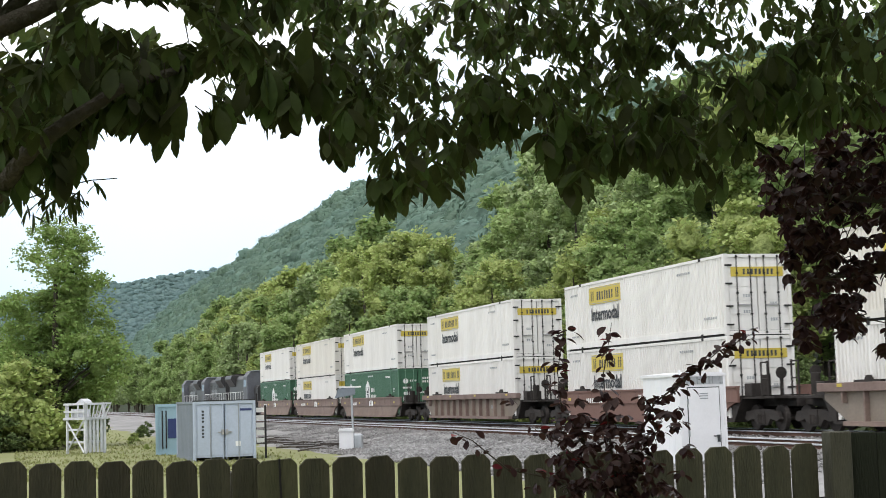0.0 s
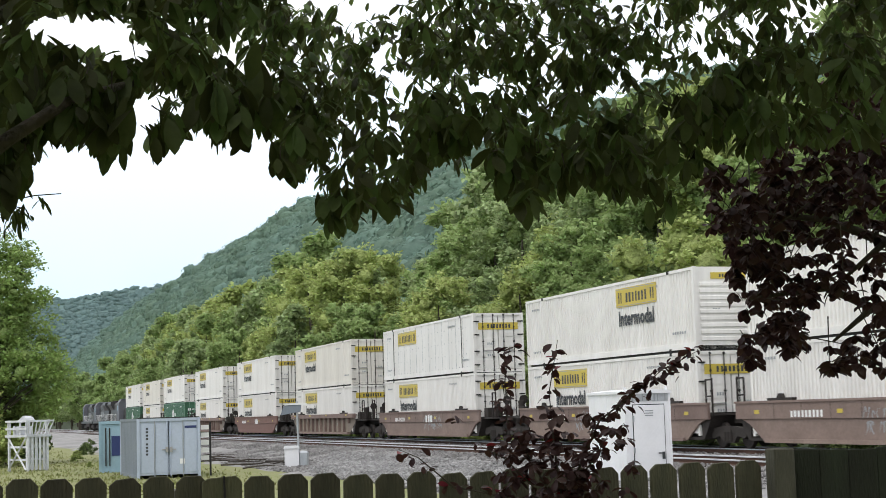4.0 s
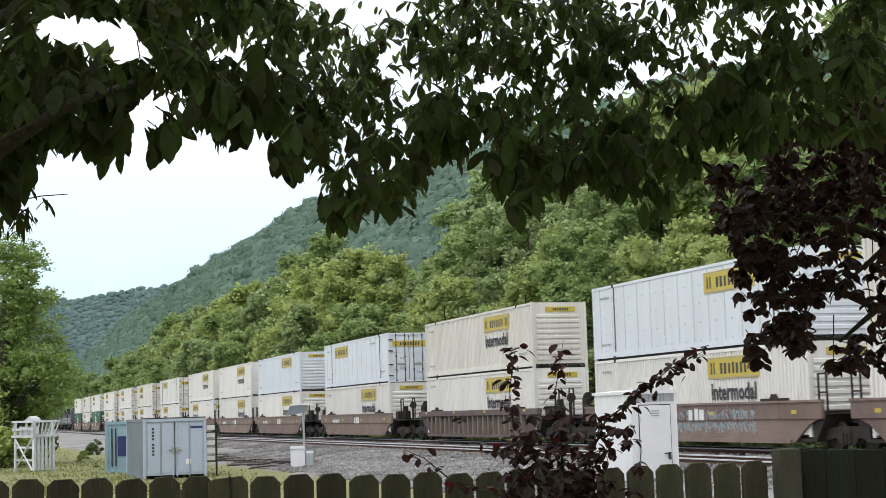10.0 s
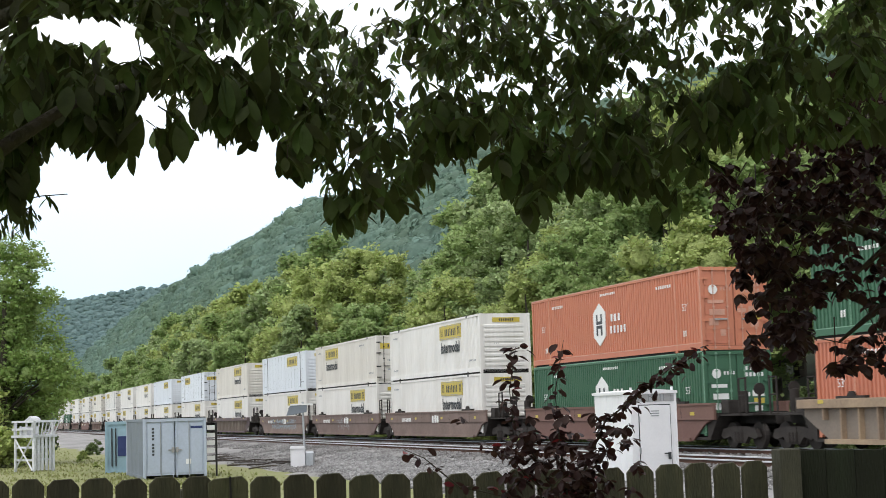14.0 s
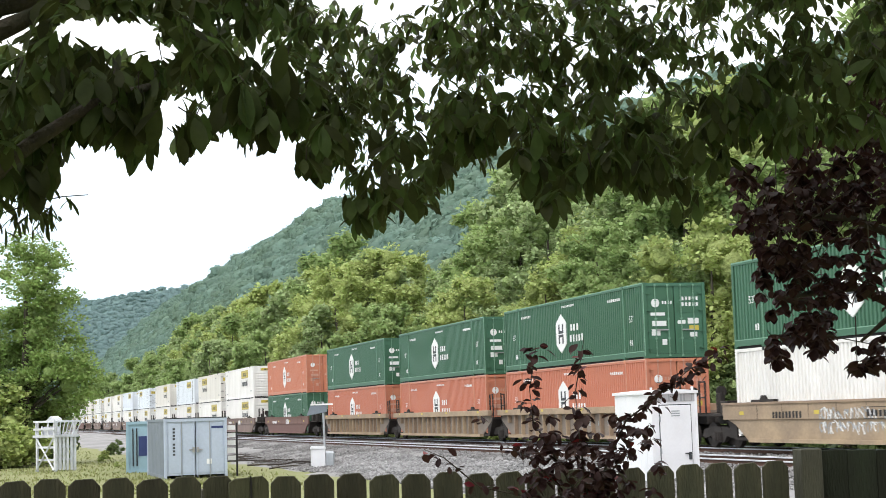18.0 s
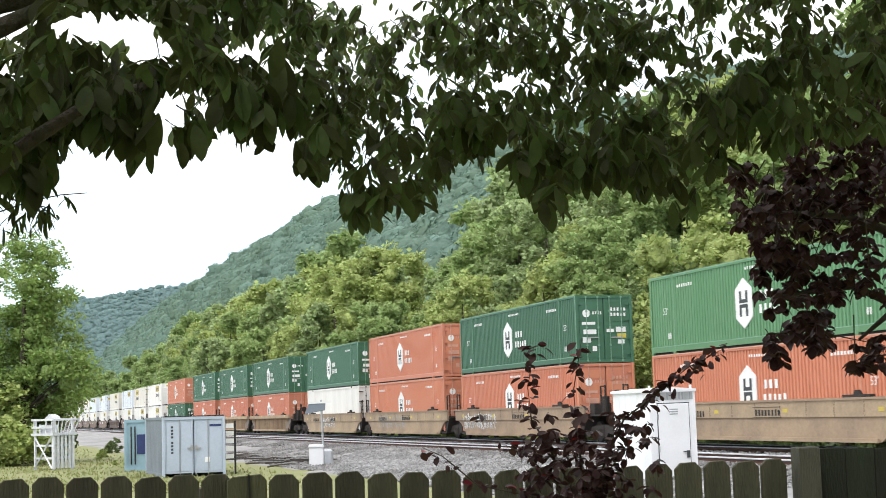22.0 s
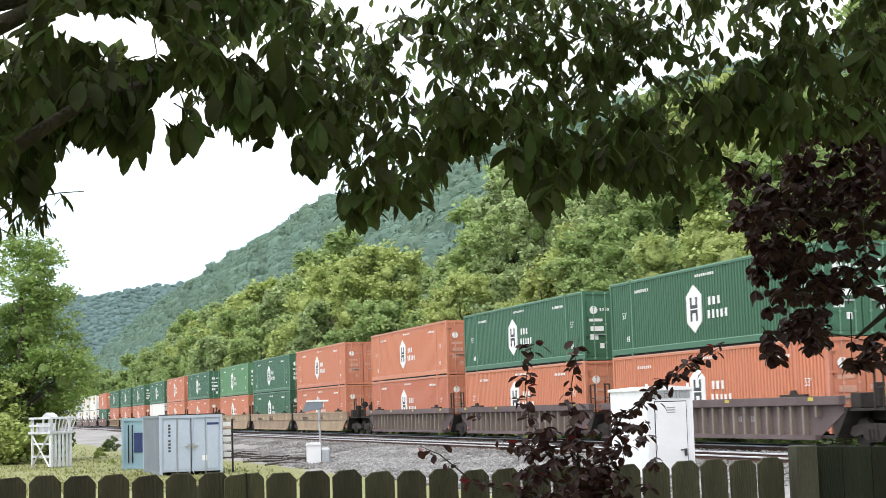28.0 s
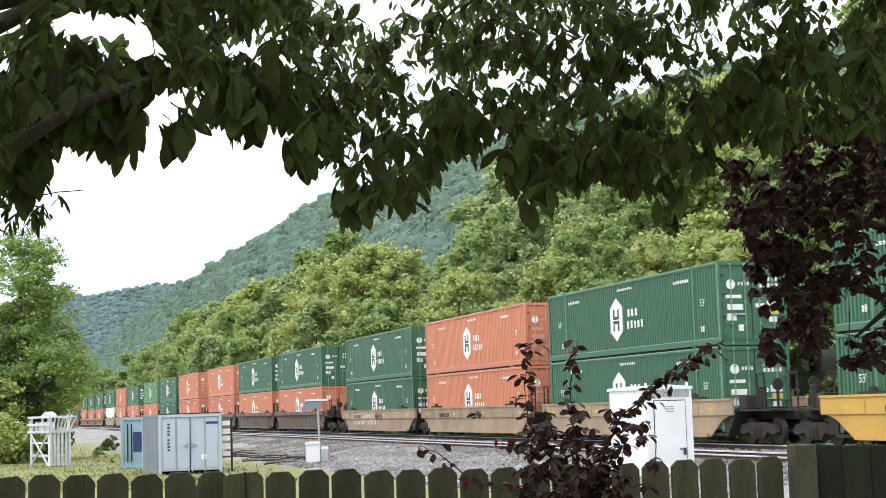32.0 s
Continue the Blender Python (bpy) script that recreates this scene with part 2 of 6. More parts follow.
def along(s, l, z=0.0, turn=0.0):
    """A pose whose x runs along the tracks, away from the eye, and whose y points back towards it."""
    p = on_line(s, l, z)
    return pose(p.x, p.y, p.z, 0, 0, 90 + math.degrees(THETA) + turn)


def box(bm, x0, x1, y0, y1, z0, z1):
    v = [bm.verts.new(c) for c in itertools.product((x0, x1), (y0, y1), (z0, z1))]
    for q in ((0, 1, 3, 2), (4, 6, 7, 5), (0, 4, 5, 1), (2, 3, 7, 6), (0, 2, 6, 4), (1, 5, 7, 3)):
        bm.faces.new([v[i] for i in q])
    return v


def rod(bm, a, b, r0, r1=None, seg=8, caps=True):
    a, b = Vector(a), Vector(b)
    r1 = r0 if r1 is None else r1
    q = (b - a).to_track_quat("Z", "Y")
    rings = []
    for p, r in ((a, r0), (b, r1)):
        rings.append([bm.verts.new(p + q @ Vector((r * math.cos(2 * math.pi * i / seg), r * math.sin(2 * math.pi * i / seg), 0))) for i in range(seg)])
    for i in range(seg):
        bm.faces.new((rings[0][i], rings[0][(i + 1) % seg], rings[1][(i + 1) % seg], rings[1][i]))
    if caps:
        bm.faces.new(rings[0][::-1])
        bm.faces.new(rings[1])


def tube(bm, points, radii, seg=8):
    """A tapered tube along a bent line, for limbs, rails and pipes."""
    pts = [Vector(p) for p in points]
    rings = []
    for i, p in enumerate(pts):
        d = (pts[min(i + 1, len(pts) - 1)] - pts[max(i - 1, 0)]).normalized()
        q = d.to_track_quat("Z", "Y")
        rings.append([bm.verts.new(p + q @ Vector((radii[i] * math.cos(2 * math.pi * k / seg), radii[i] * math.sin(2 * math.pi * k / seg), 0))) for k in range(seg)])
    for a, b in zip(rings, rings[1:]):
        for k in range(seg):
            bm.faces.new((a[k], a[(k + 1) % seg], b[(k + 1) % seg], b[k]))
    bm.faces.new(rings[0][::-1])
    bm.faces.new(rings[-1])


def prism(bm, outline, axis, a, b):
    """An outline of (u, v) pairs drawn out along an axis from a to b."""
    def at(u, v, w):
        return {"x": (w, u, v), "y": (u, w, v), "z": (u, v, w)}[axis]
    lo = [bm.verts.new(at(u, v, a)) for u, v in outline]
    hi = [bm.verts.new(at(u, v, b)) for u, v in outline]
    n = len(outline)
    for i in range(n):
        bm.faces.new((lo[i], lo[(i + 1) % n], hi[(i + 1) % n], hi[i]))
    bm.faces.new(lo[::-1])
    bm.faces.new(hi)


def soften(bm, width=0.01, limit=0.6):
    bmesh.ops.recalc_face_normals(bm, faces=bm.faces)
    edges = [e for e in bm.edges if len(e.link_faces) == 2 and e.calc_face_angle(0) > limit]
    bmesh.ops.bevel(bm, geom=edges, offset=width, segments=1, affect="EDGES", clamp_overlap=True)


def mesh_of(bm, name, mat, smooth=False):
    bmesh.ops.recalc_face_normals(bm, faces=bm.faces)
    me = bpy.data.meshes.new(name)
    bm.to_mesh(me)
    bm.free()
    me.materials.append(mat)
    if smooth:
        me.polygons.foreach_set("use_smooth", [True] * len(me.polygons))
    return me


def part(name, bm, mat, parent=None, label="", smooth=False):
    ob = new(name, bm if isinstance(bm, bpy.types.Mesh) else mesh_of(bm, name, mat, smooth))
    ob.parent = parent
    if label:
        ob["label"] = label
    return ob


def thing(name, label, category, group="", kind="", m=None):
    ob = tagged(new(name), label, category, group, kind)
    ob.empty_display_size = 0.2
    if m:
        ob.matrix_basis = m
    return ob


def np_mesh(name, verts, faces, mat, smooth=False):
    """A mesh from arrays: verts n x 3, faces m x k."""
    me = bpy.data.meshes.new(name)
    faces = np.asarray(faces, dtype=np.int32)
    m, k = faces.shape
    me.vertices.add(len(verts))
    me.vertices.foreach_set("co", np.asarray(verts, dtype=np.float32).ravel())
    me.loops.add(m * k)
    me.loops.foreach_set("vertex_index", faces.ravel())
    me.polygons.add(m)
    me.polygons.foreach_set("loop_start", np.arange(0, m * k, k, dtype=np.int32))
    if smooth:
        me.polygons.foreach_set("use_smooth", np.ones(m, dtype=bool))
    me.update(calc_edges=True)
    me.materials.append(mat)
    return me


def lettering(text, size, mat, name="lettering", weight=0.0):
    """Built-in lettering as a flat mesh, its middle at the origin, in the x-z plane, read from +y."""
    cu = bpy.data.curves.new(name, "FONT")
    cu.body, cu.size, cu.align_x, cu.align_y, cu.resolution_u = text, size, "CENTER", "CENTER", 2
    cu.offset = weight
    tmp = bpy.data.objects.new(name, cu)
    me = bpy.data.meshes.new_from_object(tmp)
    bpy.data.objects.remove(tmp)
    for v in me.vertices:
        v.co = Vector((-v.co.x, 0, v.co.y))
    me.materials.clear()
    me.materials.append(mat)
    return me


RNG = np.random.default_rng(7)


def rotations(n, rng, up_bias=0.0):
    """n random turns as matrices."""
    q = rng.normal(size=(n, 4))
    q /= np.linalg.norm(q, axis=1, keepdims=True)
    w, x, y, z = q.T
    return np.stack([np.stack([1 - 2 * (y * y + z * z), 2 * (x * y - z * w), 2 * (x * z + y * w)], -1),
                     np.stack([2 * (x * y + z * w), 1 - 2 * (x * x + z * z), 2 * (y * z - x * w)], -1),
                     np.stack([2 * (x * z - y * w), 2 * (y * z + x * w), 1 - 2 * (x * x + y * y)], -1)], 1)


def sprays(centres, sizes, rng, tilt=0.75):
    """Leaf sprays, one bent quad each, at centres with random turns."""
    n = len(centres)
    base = np.array([(-0.75, -0.1, 0.0), (0.05, -0.95, 0.2), (0.75, 0.1, 0.0), (-0.05, 1.0, 0.12)])
    # mostly level, tipped every way by up to a right angle
    a, b, c = rng.random(n) * 6.283, rng.normal(0, tilt, n), rng.random(n) * 6.283
    ca, sa, cb, sb, cc, sc = np.cos(a), np.sin(a), np.cos(b), np.sin(b), np.cos(c), np.sin(c)
    o, l = np.zeros(n), np.ones(n)
    rz = np.stack([np.stack([ca, -sa, o], -1), np.stack([sa, ca, o], -1), np.stack([o, o, l], -1)], 1)
    rx = np.stack([np.stack([l, o, o], -1), np.stack([o, cb, -sb], -1), np.stack([o, sb, cb], -1)], 1)
    rc = np.stack([np.stack([cc, -sc, o], -1), np.stack([sc, cc, o], -1), np.stack([o, o, l], -1)], 1)
    v = np.einsum("nij,kj->nki", rz @ rx @ rc, base) * sizes[:, None, None] * 0.5 + centres[:, None, :]
    f = np.array([(0, 1, 2, 3)])
    return v.reshape(-1, 3), (f[None] + 4 * np.arange(n)[:, None, None]).reshape(-1, 4)

# ---- the train ----
SPEED = 17.2
BOX_L, BOX_W, BOX_H = 16.154, 2.59, 2.888
UPPER_Z, LOWER_Z = 3.562, 0.668


def corrugated(x0, x1, y, z0, z1, depth, pitch):
    """A sheet with vertical trapezoid ribs in the x-z plane, ribs set back from y by depth."""
    n = max(1, round((x1 - x0) / pitch))
    p = (x1 - x0) / n
    prof = []
    for i in range(n):
        for f, d in ((0.0, 0.0), (0.55, 0.0), (0.62, 1.0), (0.93, 1.0)):
            prof.append((x0 + (i + f) * p, y - math.copysign(depth, y) * d))
    prof.append((x1, y))
    bm = bmesh.new()
    lo = [bm.verts.new((x, yy, z0)) for x, yy in prof]
    hi = [bm.verts.new((x, yy, z1)) for x, yy in prof]
    for i in range(len(prof) - 1):
        bm.faces.new((lo[i], lo[i + 1], hi[i + 1], hi[i]))
    return bm


def bars(bm, x, z, w, h, n, y, seed=0, gap=0.35):
    """Marks too small to read: n upright bars side by side on a face that looks along +y."""
    r = random.Random(seed)
    step = w / n
    for i in range(n):
        bw = step * (1 - gap) * r.uniform(0.75, 1.0)
        box(bm, x + i * step, x + i * step + bw, y, y + 0.004, z, z + h * r.uniform(0.88, 1.0))


def end_bars(bm, y, z, w, h, n, x, seed=0):
    r = random.Random(seed)
    step = w / n
    for i in range(n):
        box(bm, x - 0.004, x, y + i * step, y + i * step + step * 0.62 * r.uniform(0.8, 1), z, z + h)


MADE = {}


def container(paint, style, rear, word):
    """A 53-foot container from x = 0 (leading end) back to -16.15, standing on z = 0. Made once of each sort."""
    key = (paint.name, style, rear, word)
    if key in MADE:
        return MADE[key], True
    hub = style == "hub"
    colour = {WHITE: "white", CREAM: "cream-white", COOL: "bluish-white", GREEN: "dark green", PALE_GREEN: "faded green", ORANGE: "orange"}[paint]
    look_of = {"dry": "with ribbed sides, yellow sign panel and %s" % ("doors trailing" if rear == "doors" else "nose trailing"), "smooth": "with smooth riveted sides and a yellow sign panel",
               "hub": "with ribbed sides and a white hexagon mark", "plain": "with ribbed sides and no sign"}[style]
    ob = thing("shipping_container", f"{colour} 53-foot container {look_of}", "container", "containers on the train")
    y = BOX_W / 2
    edge = EDGE_ORANGE if paint == ORANGE else EDGE_GREEN
    deep, pitch = (0.055, 0.208) if style != "smooth" else (0.006, 1.15)
    for nm, yy in (("side_wall", y - 0.02), ("side_wall", -(y - 0.02))):
        part(nm, corrugated(-BOX_L + 0.12, -0.12, yy, 0.16, BOX_H - 0.10, deep, pitch), paint, ob)
    bm = bmesh.new()
    box(bm, -BOX_L + 0.05, -0.05, -y + 0.04, y - 0.04, BOX_H - 0.035, BOX_H - 0.012)
    part("roof", bm, paint, ob)
    bm = bmesh.new()
    box(bm, -BOX_L + 0.05, -0.05, -y + 0.09, y - 0.09, 0.0, 0.17)
    part("floor_frame", bm, BLACK, ob)
    for nm, z0, z1, out in (("top_rail", BOX_H - 0.11, BOX_H - 0.008, 0.004), ("bottom_rail", 0.075, 0.29, 0.004)):
        for sgn in (1, -1):
            bm = bmesh.new()
            ya, yb = sorted((sgn * (y - 0.07), sgn * (y + out)))
            box(bm, -BOX_L + 0.1, -0.1, ya, yb, z0, z1)
            part(nm, bm, paint, ob)
    if hub:
        # worn pale paint along the upper edge and the corners
        bm = bmesh.new()
        box(bm, -BOX_L + 0.02, -0.02, y - 0.02, y + 0.010, BOX_H - 0.045, BOX_H - 0.002)
        part("worn_edge", bm, edge, ob, "worn pale upper edge")
        for x in (-BOX_L - 0.004, -2.06, -14.25):
            bm = bmesh.new()
            box(bm, x, x + 0.028, y - 0.01, y + 0.011, 0.1, BOX_H - 0.05)
            part("worn_edge", bm, edge, ob)
        bm = bmesh.new()
        box(bm, -BOX_L + 0.1, -0.1, y - 0.01, y + 0.009, 0.262, 0.292)
        part("worn_edge", bm, edge, ob)
    posts = [-0.14, -BOX_L]
    for x in posts:
        for sgn in (1, -1):
            bm = bmesh.new()
            ya, yb = sorted((sgn * (y - 0.12), sgn * (y + 0.006)))
            box(bm, x, x + 0.14, ya, yb, 0.0, BOX_H)
            part("corner_post", bm, paint, ob)
    # stacking posts 40 feet apart, with their castings
    for x in (-1.98, -14.17):
        for sgn in (1, -1):
            bm = bmesh.new()
            ya, yb = sorted((sgn * (y - 0.06), sgn * (y + 0.008)))
            box(bm, x - 0.055, x + 0.055, ya, yb, 0.02, BOX_H)
            post = part("stacking_post", bm, paint, ob)
            for zz in (0.0, BOX_H - 0.118):
                bm = bmesh.new()
                ya, yb = sorted((sgn * (y - 0.1), sgn * (y + 0.014)))
                box(bm, x - 0.09, x + 0.09, ya, yb, zz, zz + 0.125)
                part("corner_casting", bm, BLACK if not hub else paint, post)
            bm = bmesh.new()
            ya, yb = sorted((sgn * (y - 0.02), sgn * (y + 0.002)))
            box(bm, x - 0.12, x - 0.075, ya, yb, 0.17, BOX_H - 0.1)
            part("shadow_seam", bm, BLACK if style == "smooth" else paint, post)
    # the leading end, a ribbed plate
    bm = bmesh.new()
    box(bm, -0.09, -0.04, -y + 0.1, y - 0.1, 0.1, BOX_H - 0.1)
    part("front_wall", bm, paint, ob)
    xe = -BOX_L
    if rear == "doors":
        for sgn in (1, -1):
            bm = bmesh.new()
            ya, yb = sorted((sgn * 0.02, sgn * (y - 0.11)))
            box(bm, xe + 0.06, xe + 0.10, ya, yb, 0.16, BOX_H - 0.13)
            door = part("door", bm, paint, ob)
            for k in range(5):
                z0 = 0.24 + k * 0.50
                bm = bmesh.new()
                box(bm, xe + 0.045, xe + 0.07, ya + 0.08, yb - 0.08, z0, z0 + 0.36)
                part("door_panel", bm, paint, door)
            for yy in (0.27, 0.80):
                bm = bmesh.new()
                rod(bm, (xe + 0.015, sgn * yy, 0.06), (xe + 0.015, sgn * yy, BOX_H - 0.05), 0.019, seg=6)
                for zz in (0.1, 0.75, 1.5, 2.2, BOX_H - 0.1):
                    box(bm, xe - 0.012, xe + 0.05, sgn * yy - 0.04, sgn * yy + 0.04, zz - 0.03, zz + 0.03)
                part("lock_rod", bm, edge if hub else BLACK, door)
            bm = bmesh.new()
            box(bm, xe - 0.02, xe + 0.03, min(sgn * 0.3, sgn * 0.78), max(sgn * 0.3, sgn * 0.78), 1.05, 1.10)
            part("door_handle", bm, STEEL, door)
            for zz in (0.35, 1.0, 1.8, 2.45):
                bm = bmesh.new()
                ya, yb = sorted((sgn * (y - 0.30), sgn * (y - 0.02)))
                box(bm, xe - 0.01, xe + 0.05, ya, yb, zz, zz + 0.06)
                part("hinge", bm, BLACK if not hub else paint, door)
        bm = bmesh.new()
        box(bm, xe + 0.02, xe + 0.09, -y + 0.1, y - 0.1, BOX_H - 0.13, BOX_H - 0.01)
        part("door_header", bm, paint, ob)
        bm = bmesh.new()
        box(bm, xe + 0.02, xe + 0.09, -y + 0.1, y - 0.1, 0.02, 0.16)
        part("door_sill", bm, paint, ob)
    else:
        bm = bmesh.new()
        box(bm, xe + 0.05, xe + 0.09, -y + 0.1, y - 0.1, 0.05, BOX_H - 0.03)
        part("nose_wall", bm, paint, ob)
        for k in range(9):
            bm = bmesh.new()
            zz = 0.32 + k * 0.235
            box(bm, xe + 0.01, xe + 0.06, -y + 0.32, y - 0.22, zz, zz + 0.15)
            soften(bm, 0.02)
            part("nose_rib", bm, paint, ob)
    # signs
    if style in ("dry", "smooth"):
        c = -4.75 if rear == "doors" else -11.4
        yy = y + 0.004
        bm = bmesh.new()
        box(bm, c - 1.75, c + 1.75, y - 0.03, yy, 1.90, 2.62)
        panel = part("sign_panel", bm, YELLOW, ob, "yellow sign panel with dark marks")
        bm = bmesh.new()
        bars(bm, c - 0.95, 2.06, 1.9, 0.38, 7, yy, 3, 0.38)
        for q in (-1.58, -1.38, 1.22, 1.42):
            box(bm, c + q, c + q + 0.09, yy, yy + 0.004, 2.05, 2.46)
        part("sign_mark", bm, INK, panel)["kind"] = "stuff"
        bm = bmesh.new()
        for za, zb in ((1.93, 1.955), (2.565, 2.59)):
            box(bm, c - 1.70, c + 1.70, yy, yy + 0.003, za, zb)
        part("sign_border", bm, GREY_INK, panel)["kind"] = "stuff"
        if word:
            me = lettering("Intermodal", 0.72, INK, weight=0.022)
            t = part("lettering", me, INK, ob, "dark lettering")
            t.matrix_basis = Matrix.Translation((c, y + 0.006, 1.44)) @ Matrix.Diagonal((0.98, 1, 1.05, 1))
        bm = bmesh.new()
        bars(bm, -15.4, 0.62, 1.1, 0.10, 6, y, 4)
        bars(bm, -1.6, 2.38, 0.9, 0.09, 5, y, 5)
        bars(bm, -13.3, 2.40, 1.2, 0.09, 7, y, 6)
        bars(bm, -1.6, 0.55, 0.9, 0.09, 5, y, 8)
        part("small_print", bm, GREY_INK, ob)["kind"] = "stuff"
        if style == "smooth":
            bm = bmesh.new()
            for i in range(13):
                for zz in (0.32, 0.95, 1.6, 2.25):
                    box(bm, -1.2 - i * 1.15, -1.16 - i * 1.15, y - 0.04, y - 0.012, zz, zz + 0.045)
            part("rivets", bm, GREY_INK, ob)["kind"] = "stuff"
            bm = bmesh.new()
            for i in range(13):
                box(bm, -0.72 - i * 1.15, -0.695 - i * 1.15, y - 0.03, y - 0.015, 0.29, BOX_H - 0.11)
            part("panel_seams", bm, GREY_INK, ob)["kind"] = "stuff"
        # the panel on the trailing end
        bm = bmesh.new()
        if rear == "doors":
            box(bm, xe + 0.02, xe + 0.045, -1.02, 1.02, 2.08, 2.42)
        else:
            box(bm, xe + 0.02, xe + 0.05, -0.78, 0.62, 2.46, 2.68)
        ep = part("end_sign_panel", bm, YELLOW, ob, "yellow sign panel on the end")
        bm = bmesh.new()
        if rear == "doors":
            end_bars(bm, -0.62, 2.15, 1.25, 0.20, 8, xe + 0.02, 5)
        else:
            end_bars(bm, -0.45, 2.51, 0.8, 0.12, 7, xe + 0.02, 5)
        part("sign_mark", bm, INK, ep)["kind"] = "stuff"
        bm = bmesh.new()
        for k in range(4):
            end_bars(bm, 0.32 if k % 2 else -0.72, 0.5 + 0.28 * k, 0.30, 0.11, 3, xe + 0.042, k)
        part("end_print", bm, GREY_INK, ob)["kind"] = "stuff"
    if hub:
        c, yy = -7.4, y + 0.004
        bm = bmesh.new()
        prism(bm, [(c - 0.58, 0.95), (c, 0.58), (c + 0.58, 0.95), (c + 0.58, 1.90), (c, 2.27), (c - 0.58, 1.90)], "y", y - 0.03, yy)
        mark = part("hexagon_mark", bm, CHALK, ob, "white hexagon mark")
        for z0, dz in ((1.435, 1), (1.39, -1)):
            bm = bmesh.new()
            prism(bm, [(c + px, z0 + dz * pz) for px, pz in ((-0.29, 0), (0.29, 0), (0.29, 0.40), (0.14, 0.40), (0.14, 0.12), (-0.14, 0.12), (-0.14, 0.40), (-0.29, 0.40))], "y", yy, yy + 0.004)
            part("inner_mark", bm, INK, mark)
        bm = bmesh.new()
        bars(bm, c - 2.0, 1.48, 1.05, 0.30, 3, yy - 0.004, 11, 0.42)
        bars(bm, c - 2.5, 1.02, 1.6, 0.30, 5, yy - 0.004, 12, 0.42)
        part("word_mark", bm, CHALK, ob, "two rows of white bars")["kind"] = "stuff"
        bm = bmesh.new()
        bars(bm, c - 1.6, 2.52, 1.5, 0.10, 9, yy - 0.004, 13)
        bars(bm, -3.6, 2.36, 1.3, 0.12, 7, yy - 0.004, 14)
        bars(bm, -13.9, 2.36, 1.3, 0.12, 7, yy - 0.004, 15)
        bars(bm, -15.0, 0.55, 0.3, 0.22, 2, yy - 0.004, 16)
        bars(bm, -1.75, 0.55, 0.3, 0.22, 2, yy - 0.004, 17)
        part("small_print", bm, CHALK, ob)["kind"] = "stuff"
        for xx in (-1.35, -14.95):
            t = part("lettering", lettering("53'", 0.36, CHALK), CHALK, ob)
            t.matrix_basis = Matrix.Translation((xx, y + 0.008, 1.55))
        bm = bmesh.new()
        rod(bm, (xe + 0.03, 0.80, 2.10), (xe + 0.006, 0.80, 2.10), 0.17, seg=12)
        part("round_mark", bm, CHALK, ob)
        bm = bmesh.new()
        end_bars(bm, 0.10, 2.06, 0.46, 0.12, 4, xe + 0.04, 3)
        end_bars(bm, -1.0, 2.20, 0.75, 0.14, 5, xe + 0.04, 4)
        end_bars(bm, -1.0, 1.98, 0.75, 0.14, 5, xe + 0.04, 5)
        for ya, yb, za, zb in ((0.40, 1.00, 1.62, 1.74), (0.36, 0.95, 1.22, 1.42), (0.62, 0.98, 0.86, 1.10), (0.36, 0.55, 0.50, 0.72), (-1.0, -0.55, 1.30, 1.52), (-0.92, -0.62, 0.80, 0.98), (-0.45, -0.12, 1.30, 1.44)):
            box(bm, xe + 0.034, xe + 0.044, ya, yb, za, zb)
        part("end_print", bm, CHALK if paint != ORANGE else EDGE_ORANGE, ob)["kind"] = "stuff"
        bm = bmesh.new()
        box(bm, xe + 0.034, xe + 0.044, -1.0, -0.6, 1.05, 1.24)
        part("yellow_label", bm, YELLOW, ob)
    MADE[key] = ob
    return ob, False


def wheel_truck(parent, x, z=0.0):
    """A two-axle truck at x, wheels on the rail at z."""
    bm = bmesh.new()
    for sgn in (1, -1):
        ya, yb = sorted((sgn * 0.93, sgn * 1.08))
        prism(bm, [(x - 1.25, z + 0.42), (x - 1.1, z + 0.66), (x - 0.45, z + 0.74), (x + 0.45, z + 0.74), (x + 1.1, z + 0.66), (x + 1.25, z + 0.42), (x + 1.05, z + 0.34), (x + 0.6, z + 0.42),
                   (x + 0.38, z + 0.20), (x - 0.38, z + 0.20), (x - 0.6, z + 0.42), (x - 1.05, z + 0.34)], "y", ya, yb)
        for k in range(3):
            rod(bm, (x - 0.2 + 0.2 * k, sgn * 1.09, z + 0.26), (x - 0.2 + 0.2 * k, sgn * 1.09, z + 0.56), 0.07, seg=8)
    box(bm, x - 0.22, x + 0.22, -1.1, 1.1, z + 0.5, z + 0.72)
    truck = part("truck", bm, GRIME, parent, "grimy two-axle truck")
    for dx in (-0.89, 0.89):
        for sgn in (1, -1):
            bm = bmesh.new()
            ya, yb = sgn * 0.70, sgn * 0.84
            rod(bm, (x + dx, ya, z + 0.45), (x + dx, yb, z + 0.45), 0.45, 0.43, seg=20)
            rod(bm, (x + dx, yb, z + 0.45), (x + dx, yb + sgn * 0.16, z + 0.45), 0.13, seg=10)
            part("wheel", bm, GRIME, truck, smooth=False)
        bm = bmesh.new()
        rod(bm, (x + dx, -0.7, z + 0.45), (x + dx, 0.7, z + 0.45), 0.09, seg=8)
        part("axle", bm, GRIME, truck)
    return truck


CARS = {}


